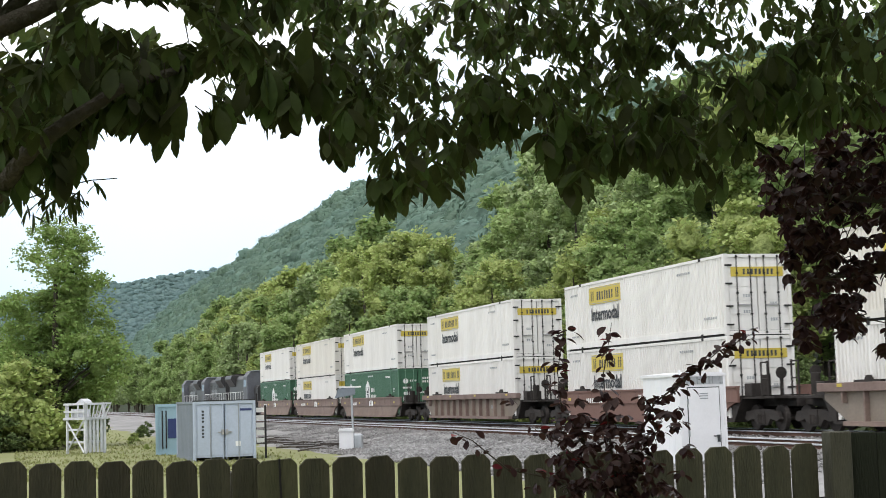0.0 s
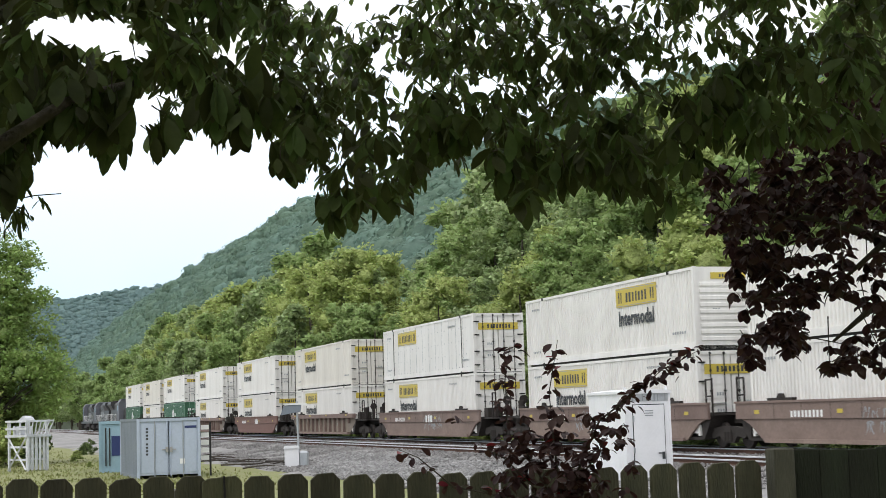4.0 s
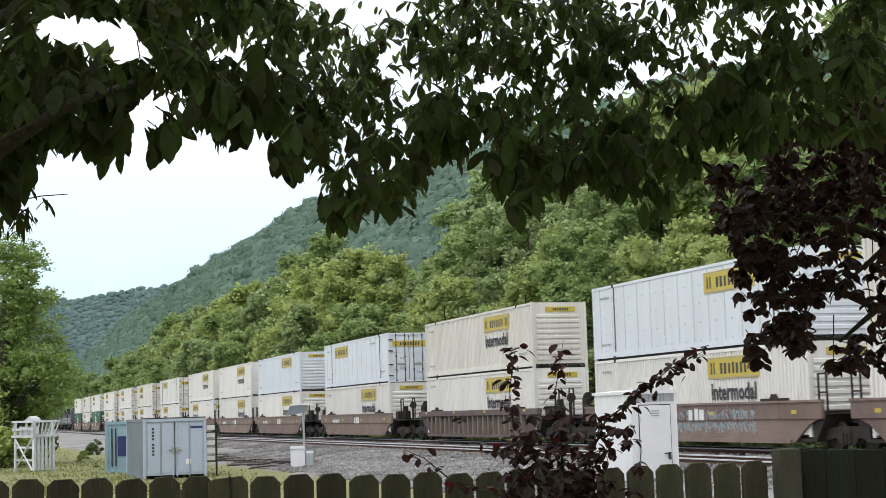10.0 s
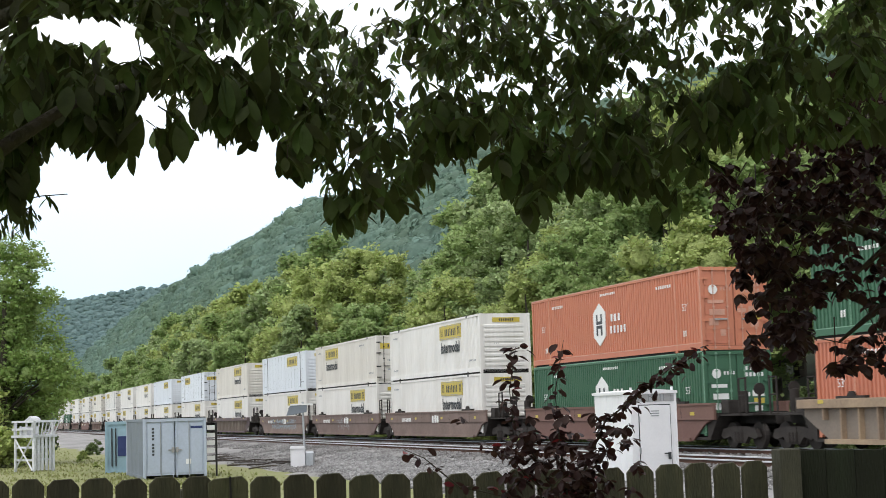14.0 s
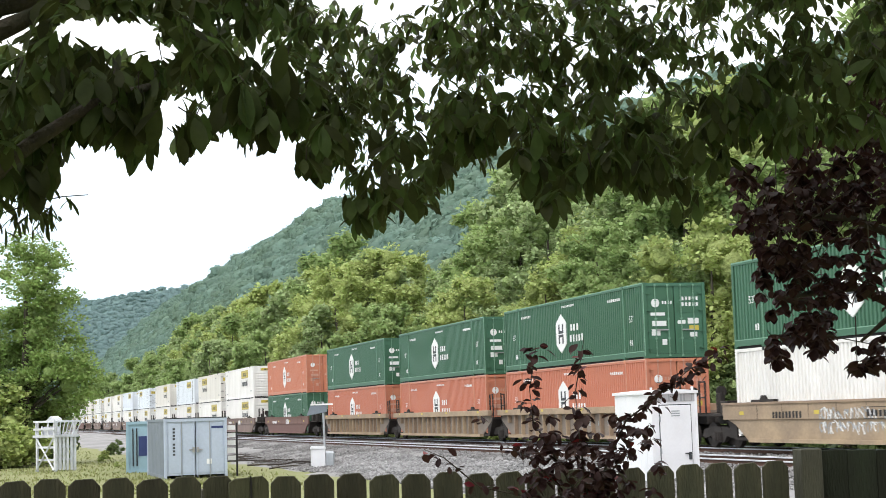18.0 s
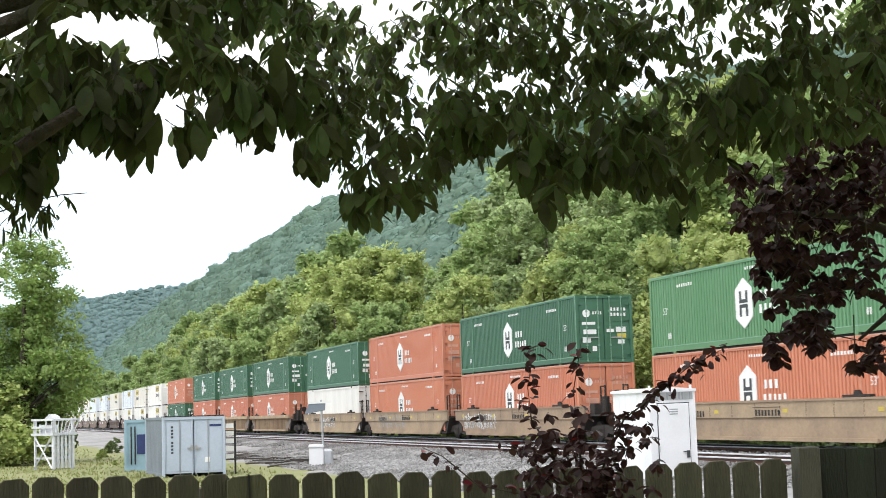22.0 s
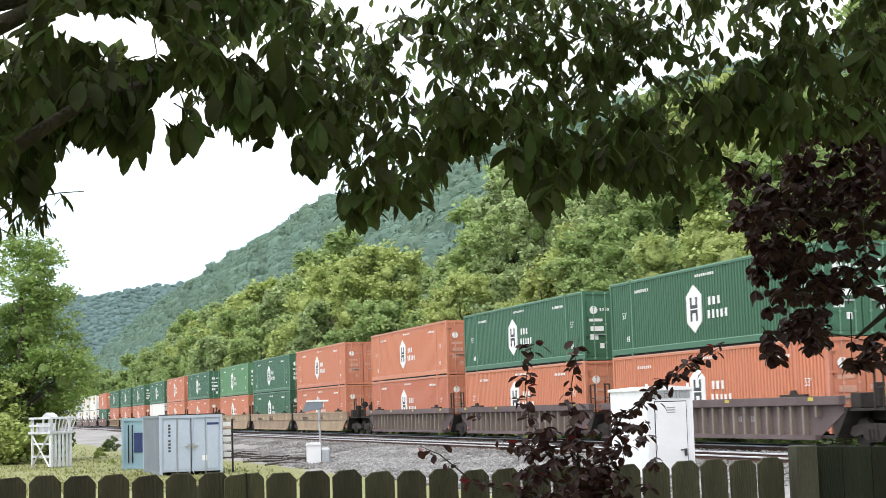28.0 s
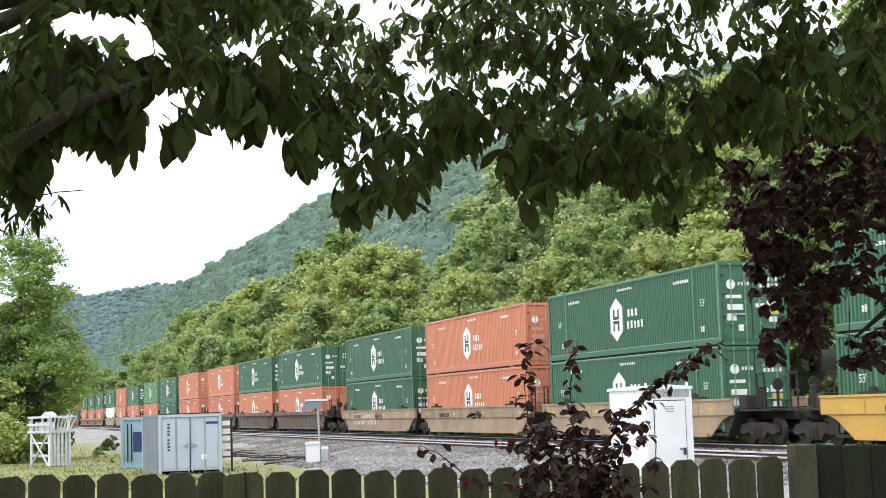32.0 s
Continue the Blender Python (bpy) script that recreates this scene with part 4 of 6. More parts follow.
    size = rng.uniform(0.025, 0.07, n)
    cx, cy = -s * math.sin(THETA) + l * math.cos(THETA), s * math.cos(THETA) + l * math.sin(THETA)
    v = np.einsum("nij,kj->nki", rotations(n, rng), cube) * size[:, None, None] + np.stack([cx, cy, zz + 0.01], -1)[:, None, :]
    ob = new("loose_stones", np_mesh("loose_stones", v.reshape(-1, 3), (f[None] + 8 * np.arange(n)[:, None, None]).reshape(-1, 4), FRESH_STONE))
    tagged(ob, "loose pale stones on a fresh heap", "stones", kind="stuff")
    # sleepers and rails
    for l, nm in ((NEAR_L, "near"), (TRACK_L, "far")):
        bm = bmesh.new()
        for i in range(420):
            a = along(8 + i * 0.53, l, 0.0)
            vs = box(bm, -0.11, 0.11, -1.3, 1.3, -0.1, 0.075)
            for q in vs:
                q.co = a @ q.co
        ob = part("sleepers", bm, TIE, None)
        tagged(ob, "dark creosoted sleepers bedded in stone", "sleepers", kind="stuff")
        track = thing("track", "pair of steel rails with polished heads on sleepers", "railway track", "tracks", "structure", along(0, l, 0))
        for sgn in (1, -1):
            y = sgn * 0.755
            bm = bmesh.new()
            prism(bm, [(y - 0.07, 0.08), (y + 0.07, 0.08), (y + 0.07, 0.095), (y + 0.012, 0.115), (y + 0.012, 0.20), (y - 0.012, 0.20), (y - 0.012, 0.115), (y - 0.07, 0.095)], "x", -620, 1500)
            rail = part("rail", bm, RAIL_SIDE, track)
            bm = bmesh.new()
            prism(bm, [(y - 0.037, 0.20), (y + 0.037, 0.20), (y + 0.037, 0.232), (y + 0.028, RAIL_Z), (y - 0.028, RAIL_Z), (y - 0.037, 0.232)], "x", -620, 1500)
            part("rail_head", bm, RAIL, rail, "polished rail head")


ground()
track_bed()


def crown_points(rng, n, h, r, lobes, taper):
    """Places of leaf sprays in a crown of height h and radius r: limbs end in lobes, and lobes break up into tufts."""
    tall = h > 6
    cs = []
    for i in range(lobes):
        a, q = rng.random() * 2 * math.pi, (i + rng.random()) / lobes
        z = h * ((0.22 if tall else 0.08) + (0.68 if tall else 0.75) * q)
        wide = 1.0 - 0.75 * abs(q - 0.35) ** 1.4 if not taper else 1.0 - taper * q
        reach = r * wide * (0.25 + 0.6 * rng.random() ** 0.7)
        cs.append((reach * math.cos(a), reach * math.sin(a), z, r * rng.uniform(0.20, 0.34) * (1.05 - 0.45 * q)))
    cs.append((0, 0, h * 0.9, r * 0.2))
    cs = np.array(cs)
    # tufts sit over each lobe, mostly on its upper and outer side
    per = 13
    m = len(cs) * per
    own = np.repeat(np.arange(len(cs)), per)
    d = rng.normal(size=(m, 3))
    d[:, 2] = d[:, 2] * 0.8 + 0.25
    d[:, :2] += 0.35 * cs[own, :2] / max(r, 0.1)
    d /= np.linalg.norm(d, axis=1, keepdims=True)
    tufts = cs[own, :3] + d * cs[own, 3:4] * rng.uniform(0.55, 1.25, (m, 1))
    size = cs[own, 3] * rng.uniform(0.28, 0.52, m)
    pick = rng.choice(m, n, p=size ** 2 / np.sum(size ** 2))
    p = tufts[pick] + rng.normal(size=(n, 3)) * size[pick, None] * np.array([0.62, 0.62, 0.42])
    keep = np.ones(n, bool)
    for c in cs:
        keep &= np.linalg.norm(p - c[:3], axis=1) > c[3] * 0.5
    return p[keep], cs


def tree(kind_name, label, mat, h, r, n, leaf, lobes, seed, group="woods beside the tracks", taper=0.0, core=0.62):
    rng = np.random.default_rng(seed)
    ob = thing(kind_name, label, "tree", group)
    bm = bmesh.new()
    lean = rng.normal(0, 0.25, 2)
    tube(bm, [(0, 0, -0.6), (lean[0] * 0.3, lean[1] * 0.3, h * 0.25), (lean[0], lean[1], h * 0.6), (lean[0] * 1.2, lean[1] * 1.2, h * 0.78)], [h * 0.022, h * 0.017, h * 0.010, h * 0.003], 8)
    p, cs = crown_points(rng, n, h, r, lobes, taper)
    for c in cs[:14]:
        tube(bm, [(lean[0] * 0.6, lean[1] * 0.6, max(h * 0.2, c[2] - c[3] * 1.4)), (c[0] * 0.55, c[1] * 0.55, c[2] - c[3] * 0.5), (c[0], c[1], c[2])], [h * 0.008, h * 0.005, h * 0.002], 6)
    part("trunk", bm, BARK, ob)
    v, f = sprays(p, rng.uniform(0.6, 1.3, len(p)) * leaf, rng)
    part("crown", np_mesh("crown", v, f, mat), mat, ob)
    # the closed inside of the crown, one lump in each lobe
    bm = bmesh.new()
    for c in cs:
        new_v = bmesh.ops.create_icosphere(bm, subdivisions=2, radius=c[3] * core)["verts"]
        for q in new_v:
            q.co = q.co * (1 + 0.35 * noise.noise(q.co * 2.2 + Vector(c[:3]))) + Vector(c[:3])
    part("inner_crown", bm, CORE_B if mat == WOODS_B else CORE_A, ob, smooth=True)["kind"] = "stuff"
    return ob


KINDS = [
    tree("broadleaf_tree", "tall green broadleaf tree in full summer leaf", WOODS_A, 15.0, 4.6, 26000, 0.31, 34, 11),
    tree("broadleaf_tree", "tall green broadleaf tree with a loose crown", WOODS_A, 16.0, 4.2, 23000, 0.31, 30, 12),
    tree("broadleaf_tree", "yellow-green broadleaf tree with a rounded crown", WOODS_B, 14.0, 5.0, 26000, 0.30, 34, 13),
    tree("broadleaf_tree", "grey-green broadleaf tree with thin foliage", WOODS_C, 16.0, 4.4, 19000, 0.30, 32, 14),
    tree("broadleaf_tree", "broad yellow-green tree in full leaf", WOODS_B, 12.0, 5.2, 25000, 0.30, 32, 15),
    tree("broadleaf_tree", "green broadleaf tree deeper in the wood", WOODS_A, 15.0, 4.9, 10500, 0.48, 28, 16),
    tree("broadleaf_tree", "yellow-green tree deeper in the wood", WOODS_B, 14.0, 5.0, 10500, 0.47, 28, 17),
    tree("shrub", "leafy green shrub at the edge of the wood", UNDERGROWTH, 4.2, 2.6, 7000, 0.24, 18, 18, "undergrowth"),
    tree("shrub", "yellow-green shrub beside the track", WOODS_B, 3.6, 2.6, 7000, 0.24, 18, 19, "undergrowth"),
    tree("broadleaf_tree", "grey-green tree deeper in the wood", WOODS_C, 16.0, 4.6, 9500, 0.47, 28, 20),
    tree("broadleaf_tree", "deep green tree with a loose pointed top beside the grass", DEEP_LEAF, 12.3, 4.0, 36000, 0.18, 40, 23, taper=0.55, core=0.34),
]
USED = set()


def plant(kind, x, y, z, size, turn):
    src = KINDS[kind]
    m = Matrix.LocRotScale((x, y, z), Euler((0, 0, radians(turn))), None)
    if kind in USED:
        ob = copy_thing(src, m)
    else:
        USED.add(kind)
        ob = src
        ob.matrix_basis = m
    ob.scale = (size * 1.02, size * 0.98, size)
    return ob


def woods():
    r = random.Random(42)
    # chosen trees that stand out of the edge of the wood
    for kind, s, l, size in ((2, 172, 41, 1.42), (2, 160, 42.5, 1.40), (2, 182, 42, 1.30), (4, 71, 35.5, 0.98), (4, 196, 39, 1.05), (3, 118, 43, 1.2), (3, 105, 40, 1.12), (0, 130, 44, 1.15), (3, 92, 42, 1.18), (2, 84, 46, 1.25), (1, 104, 49.5, 1.45), (0, 89, 41, 1.12), (2, 97, 41.5, 1.1)):
        p = on_line(s, l)
        plant(kind, p.x, p.y, hill_height(s, l) - 0.1, size, r.uniform(0, 360))
    for base_l, s0, s1, step, lo, hi in ((36.0, 74, 330, 6.0, 0.66, 0.92), (43.5, 40, 420, 7.0, 0.98, 1.28), (53, 44, 420, 8.5, 1.25, 1.60)):
        s = s0
        while s < s1:
            l = base_l + r.uniform(-2.0, 2.0)
            p = on_line(s, l)
            kind = r.choice((0, 0, 1, 1, 2, 3, 3, 4)) if s < 130 and base_l < 50 else r.choice((5, 5, 6, 9))
            # the edge of the wood dips behind the three tall yellow-green trees
            dip = 0.70 if 0.276 < l / s < 0.312 else 1.0
            plant(kind, p.x, p.y, hill_height(s, l) - 0.1, r.uniform(lo, hi) * dip, r.uniform(0, 360))
            s += step * r.uniform(0.7, 1.3) * (1 if s < 160 else 1.25)
    for i in range(26):
        s, l = 335 + 11 * i + r.uniform(-3, 3), 37 + r.uniform(-2, 6)
        p = on_line(s, l)
        plant(r.choice((5, 9, 9)), p.x, p.y, hill_height(s, l) - 0.1, r.uniform(0.75, 1.1), r.uniform(0, 360))
    # shade-dark shrubs added to fill the strip seen under the train
    for i in range(16):
        s, l = 4 + 4.2 * i + r.uniform(-1.5, 1.5), 33.4 + r.uniform(-0.8, 1.5)
        p = on_line(s, l)
        plant(7, p.x, p.y, LOW_Z - 0.15, r.uniform(0.7, 1.1), r.uniform(0, 360))
    for i in range(46):
        s, l = 70 + 4.6 * i + r.uniform(-2, 2), 32.6 + r.uniform(-0.8, 1.2)
        p = on_line(s, l)
        plant(r.choice((7, 7, 8)), p.x, p.y, LOW_Z - 0.15, r.uniform(0.7, 1.25), r.uniform(0, 360))
    # trees on the near side of the line, beyond the grass
    for kind, x, y, size in ((10, -25.0, 88, 1.12), (10, -25.0, 90.5, 0.80), (0, -30.0, 91, 0.62), (1, -33.5, 93, 0.72), (8, -25.9, 83.5, 1.36), (8, -29.0, 83.0, 1.30), (8, -27.4, 85.0, 1.15),                              
                             (7, -24.6, 90, 0.9), (7, -26.0, 80.8, 0.55), (7, -28.2, 80, 0.8), (7, -31.0, 80, 0.9), (8, -21.5, 92, 0.13), (8, -22.6, 97, 0.18), (7, -24.5, 108, 0.22), (8, -18.0, 80, 0.10), (7, -26.5, 118, 0.25)):
        plant(kind, x, y, LOW_Z - 0.1, size, r.uniform(0, 360))


woods()


def dead_tree(s, l, h, seed):
    """A bleached dead tree whose bare limbs show among the leaves."""
    r = random.Random(seed)
    p = on_line(s, l)
    ob = thing("dead_tree", "bleached bare dead tree standing in the wood", "tree", "woods beside the tracks", m=pose(p.x, p.y, hill_height(s, l) - 0.1))
    bm = bmesh.new()
    tube(bm, [(0, 0, 0), (0.1, 0, h * 0.5), (-0.1, 0.1, h * 0.8), (0.15, 0, h)], [0.16, 0.12, 0.08, 0.03], 8)
    part("trunk", bm, DEADWOOD, ob)
    for i in range(9):
        z, a, q = h * r.uniform(0.45, 0.95), r.uniform(0, 6.28), r.uniform(0.9, 2.0)
        bm = bmesh.new()
        tube(bm, [(0, 0, z), (q * 0.5 * math.cos(a), q * 0.5 * math.sin(a), z + q * 0.5), (q * math.cos(a), q * math.sin(a), z + q * r.uniform(0.6, 1.1))], [0.06, 0.04, 0.012], 6)
        part("limb", bm, DEADWOOD, ob)


dead_tree(98, 37.0, 11.5, 1)
dead_tree(112, 37.5, 9.5, 2)


def wooded_hill(name, label, mat, places, r0, r1, seed, rough, k):
    """A slope with a closed roof of tree crowns on it, one mesh of many lumps."""
    rng = np.random.default_rng(seed)
    bm = bmesh.new()
    bmesh.ops.create_icosphere(bm, subdivisions=1, radius=1.0)
    bm.verts.ensure_lookup_table()
    unit = np.array([v.co for v in bm.verts])
    tri = np.array([[v.index for v in f.verts] for f in bm.faces if f.calc_center_median().z > -0.45])
    bm.free()
    n = len(places)
    rad = r0 + (r1 - r0) * rng.random(n) ** 1.5
    jit = 1 + rough * rng.normal(size=(n, len(unit), 1)).clip(-1.6, 1.6)
    shape = np.stack([rng.uniform(0.85, 1.2, n), rng.uniform(0.85, 1.2, n), rng.uniform(0.65, 0.95, n) * (1.0 if name == "hill_woods" else 0.7)], -1)
    v = unit[None] * jit * rad[:, None, None] * shape[:, None, :] * 0.97 + places[:, None, :]
    ob = new(name, np_mesh(name, v.reshape(-1, 3), (tri[None] + len(unit) * np.arange(n)[:, None, None]).reshape(-1, 3), mat, True))
    tagged(ob, label, "woods", kind="stuff")
    # sprays of leaves that lie on the crowns and face outwards
    d = rng.normal(size=(n, k, 3))
    d[..., 2] = np.abs(d[..., 2]) * 1.1 - 0.35
    d /= np.linalg.norm(d, axis=2, keepdims=True)
    c = (places[:, None, :] + d * rad[:, None, None] * rng.uniform(0.86, 1.08, (n, k, 1)) * shape[:, None, :]).reshape(-1, 3)
    out = d.reshape(-1, 3) + rng.normal(0, 0.22, (n * k, 3)) + np.array([0, 0, 0.15])
    out /= np.linalg.norm(out, axis=1, keepdims=True)
    e1 = np.cross(out, rng.normal(size=(n * k, 3)))
    e1 /= np.linalg.norm(e1, axis=1, keepdims=True)
    e2 = np.cross(out, e1)
    h = (np.repeat(rad, k) * rng.uniform(0.10, 0.21, n * k))[:, None]
    quad = np.stack([c - e1 * h, c + e2 * h * 0.8 + e1 * h * 0.2, c + e1 * h * 0.9, c - e2 * h * 0.9 - e1 * h * 0.1], 1)
    # wind every spray so that its face looks out
    tops = new("tree_tops", np_mesh("tree_tops", quad.reshape(-1, 3), np.arange(4 * n * k).reshape(-1, 4)[:, ::-1], mat))
    tagged(tops, "leafy tops of the " + label.split(" ", 1)[1], "woods", kind="stuff")


def hills():
    ss, ls = [60 + 40 * i for i in range(49)], [36 + 9 * i for i in range(18)] + [230, 330]
    bm = bmesh.new()
    rows = [[bm.verts.new(on_line(s, l, (hill_height(s, l) if l < 200 else hill_height(s, 189) - (l - 189) * 0.3) - 0.4)) for l in ls] for s in ss]
    for a, b in zip(rows, rows[1:]):
        for i in range(len(ls) - 1):
            bm.faces.new((a[i], a[i + 1], b[i + 1], b[i]))
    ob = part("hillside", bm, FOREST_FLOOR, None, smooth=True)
    tagged(ob, "steep slope under green woods", "hillside", kind="structure")
    r = random.Random(9)
    places = []
    s = 170.0
    while s < 1900:
        l = 60.0
        while l < 184:
            sp = 3.3 + s * 0.0024
            a, b = s + r.uniform(-3.5, 3.5), l + r.uniform(-3.5, 3.5)
            p = on_line(a, b, hill_height(a, b) + 2.0 + r.uniform(-1.5, 1.5) + (r.uniform(0, 3.0) if r.random() < 0.10 else 0))
            places.append(p[:])
            l += sp * 0.95
        s += 3.3 + s * 0.0024
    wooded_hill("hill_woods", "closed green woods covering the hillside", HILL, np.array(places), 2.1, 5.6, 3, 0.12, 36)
    # the far ridge that closes the valley
    def far(u, v):
        """u: 0 to 1 across the valley, v: 0 at the foot, 1 at the crest."""
        x = -760 + 620 * u
        y = 1900 + 260 * v + 90 * u
        crest = 146 + 74 * u + 6 * noise.noise(Vector((u * 7, 0.3, 2)))
        return Vector((x, y, LOW_Z + crest * max(v, 0.0) ** 0.9))
    bm = bmesh.new()
    rows = [[bm.verts.new(far(i / 30, j / 8)) for i in range(31)] + [] for j in range(9)]
    for a, b in zip(rows, rows[1:]):
        for i in range(30):
            bm.faces.new((a[i], a[i + 1], b[i + 1], b[i]))
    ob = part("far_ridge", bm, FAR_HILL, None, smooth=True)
    tagged(ob, "distant haze-blue ridge closing the valley", "hillside", kind="structure")
    places = [far((i + r.uniform(-0.9, 0.9)) / 118, (j + r.uniform(-0.9, 0.9)) / 44)[:] for i in range(119) for j in range(45)]
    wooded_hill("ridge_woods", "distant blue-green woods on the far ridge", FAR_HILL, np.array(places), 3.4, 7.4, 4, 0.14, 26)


hills()


def rough_grass():
    """Unmown tufts on the grass before the storage containers."""
    rng = np.random.default_rng(12)
    n = 24000
    y = 48 + 110 * rng.random(n) ** 1.4
    x = -0.31 * y + rng.random(n) ** 1.3 * (0.205 * y)
    across = x * math.cos(THETA) + y * math.sin(THETA)
    keep = (across < np.where(y > 84, 9.2, 12.0)) & (rng.random(n) < 0.35) | (across < 8.6) & (rng.random(n) < 0.6) & (np.sin(x * 0.9) * np.cos(y * 0.6) > -0.1)
    x, y = x[keep], y[keep]
    n = len(x)
    h = rng.uniform(0.03, 0.13, n)
    a = rng.random(n) * 3.14
    w = rng.uniform(0.02, 0.06, n)
    dx, dy = np.cos(a) * w, np.sin(a) * w
    ex, ey = rng.normal(0, 0.05, n), rng.normal(0, 0.05, n)
    z = np.full(n, LOW_Z - 0.03)
    v = np.stack([np.stack([x - dx, y - dy, z], -1), np.stack([x + dx, y + dy, z], -1), np.stack([x + dx * 0.3 + ex, y + dy * 0.3 + ey, z + h], -1), np.stack([x - dx * 0.3 + ex, y - dy * 0.3 + ey, z + h], -1)], 1)
    ob = new("grass_tufts", np_mesh("grass_tufts", v.reshape(-1, 3), np.arange(4 * n).reshape(-1, 4), BLADE))
    tagged(ob, "tufts of unmown yellow-green summer grass", "grass", kind="stuff")


rough_grass()

# ---- things beside the line ----
def storage_container():
    """A 20-foot storage container, door end towards the garden."""
    ob = thing("storage_container", "pale blue 20-foot steel storage container with closed doors, on the grass", "container", m=along(61.6, 8.48, LOW_Z - 0.02))
    w, h, ln = 2.44, 2.34, 6.06
    part("side_wall", corrugated(0.1, ln - 0.1, w / 2 - 0.01, 0.12, h - 0.08, 0.03, 0.28), CAB_GREY, ob)
    part("side_wall", corrugated(0.1, ln - 0.1, -w / 2 + 0.01, 0.12, h - 0.08, 0.03, 0.28), CAB_GREY, ob)
    bm = bmesh.new()
    box(bm, 0.05, ln - 0.05, -w / 2 + 0.03, w / 2 - 0.03, h - 0.05, h - 0.015)
    part("roof", bm, CAB_GREY, ob)
    bm = bmesh.new()
    box(bm, ln - 0.06, ln, -w / 2 + 0.03, w / 2 - 0.03, 0.05, h - 0.03)
    part("back_wall", bm, CAB_GREY, ob)
    for sgn in (1, -1):
        for x0, x1 in ((0.0, 0.12), (ln - 0.12, ln)):
            bm = bmesh.new()
            box(bm, x0, x1, *sorted((sgn * (w / 2 - 0.1), sgn * (w / 2 + 0.01))), 0, h)
            soften(bm, 0.01)
            part("corner_post", bm, CAB_BLUE, ob)
        for z0, z1, nm in ((h - 0.1, h, "top_rail"), (0.0, 0.14, "bottom_rail")):
            bm = bmesh.new()
            box(bm, 0.1, ln - 0.1, *sorted((sgn * (w / 2 - 0.08), sgn * (w / 2 + 0.006))), z0, z1)
            part(nm, bm, CAB_GREY, ob)
        bm = bmesh.new()
        ya, yb = sorted((sgn * 0.015, sgn * (w / 2 - 0.10)))
        box(bm, 0.05, 0.09, ya, yb, 0.14, h - 0.12)
        box(bm, 0.035, 0.06, ya + 0.06, ya + 0.50, 0.22, h - 0.20)
        box(bm, 0.035, 0.06, ya + 0.56, yb - 0.06, 0.22, h - 0.20)
        soften(bm, 0.008)
        door = part("door", bm, CAB_BLUE, ob)
        for yy in (0.07, 0.55):
            bm = bmesh.new()
            rod(bm, (0.02, sgn * yy, 0.08), (0.02, sgn * yy, h - 0.06), 0.02, seg=6)
            part("lock_rod", bm, GREY_INK if yy > 0.3 else CAB_BLUE, door)
        bm = bmesh.new()
        box(bm, -0.02, 0.03, *sorted((sgn * 0.05, sgn * 0.26)), 1.10, 1.14)
        box(bm, -0.03, 0.03, *sorted((sgn * 0.03, sgn * 0.13)), 1.02, 1.22)
        part("door_handle", bm, STEEL, door)
    bm = bmesh.new()
    box(bm, 0.0, 0.09, -w / 2 + 0.1, w / 2 - 0.1, h - 0.12, h - 0.002)
    part("header", bm, CAB_BLUE, ob)
    bm = bmesh.new()
    box(bm, -0.01, 0.6, -w / 2 + 0.02, w / 2 - 0.02, h - 0.004, h + 0.03)
    part("roof_lip", bm, BLACK, ob)
    bm = bmesh.new()
    for k in range(8):
        box(bm, 0.024, 0.032, 0.80, 0.89, 1.90 - 0.13 * k - (0.08 if k > 3 else 0), 1.98 - 0.13 * k - (0.08 if k > 3 else 0))
    part("column_of_marks", bm, INK, ob)
    bm = bmesh.new()
    box(bm, 0.026, 0.033, -1.08, -0.62, 1.93, 2.02)
    part("small_plate", bm, NAVY, ob)
    bm = bmesh.new()
    box(bm, 0.026, 0.033, -0.62, -0.42, 0.55, 0.75)
    part("paper_label", bm, CHALK, ob)


def teal_container():
    ob = thing("storage_container", "faded teal steel storage container with a navy blue door", "container", m=along(71.0, 7.92, LOW_Z - 0.02, -6.5))
    w, h, ln = 2.44, 2.28, 6.06
    bm = bmesh.new()
    box(bm, 0.06, ln, -w / 2 + 0.02, w / 2 - 0.02, 0.05, h - 0.05)
    soften(bm, 0.02)
    part("body", bm, CAB_TEAL, ob)
    part("side_wall", corrugated(0.1, ln - 0.1, w / 2, 0.12, h - 0.08, 0.03, 0.28), CAB_TEAL, ob)
    for sgn in (1, -1):
        bm = bmesh.new()
        box(bm, 0, 0.13, *sorted((sgn * (w / 2 - 0.1), sgn * (w / 2 + 0.012))), 0, h)
        part("corner_post", bm, CAB_TEAL, ob)
    for nm, z0, z1 in (("header", h - 0.13, h), ("sill", 0, 0.14)):
        bm = bmesh.new()
        box(bm, 0.0, 0.1, -w / 2 + 0.1, w / 2 - 0.1, z0, z1)
        part(nm, bm, CAB_TEAL, ob)
    for y in (0.93, 0.76):
        bm = bmesh.new()
        rod(bm, (0.03, y, 0.3), (0.03, y, h - 0.3), 0.03, seg=6)
        part("lock_rod", bm, BLACK, ob)
    bm = bmesh.new()
    box(bm, 0.03, 0.065, 0.26, 0.68, 0.75, 1.62)
    part("navy_panel", bm, NAVY, ob, "navy blue panel")
    bm = bmesh.new()
    box(bm, -0.01, 0.5, -w / 2 + 0.05, 0.3, h - 0.002, h + 0.04)
    part("roof_lip", bm, BLACK, ob)


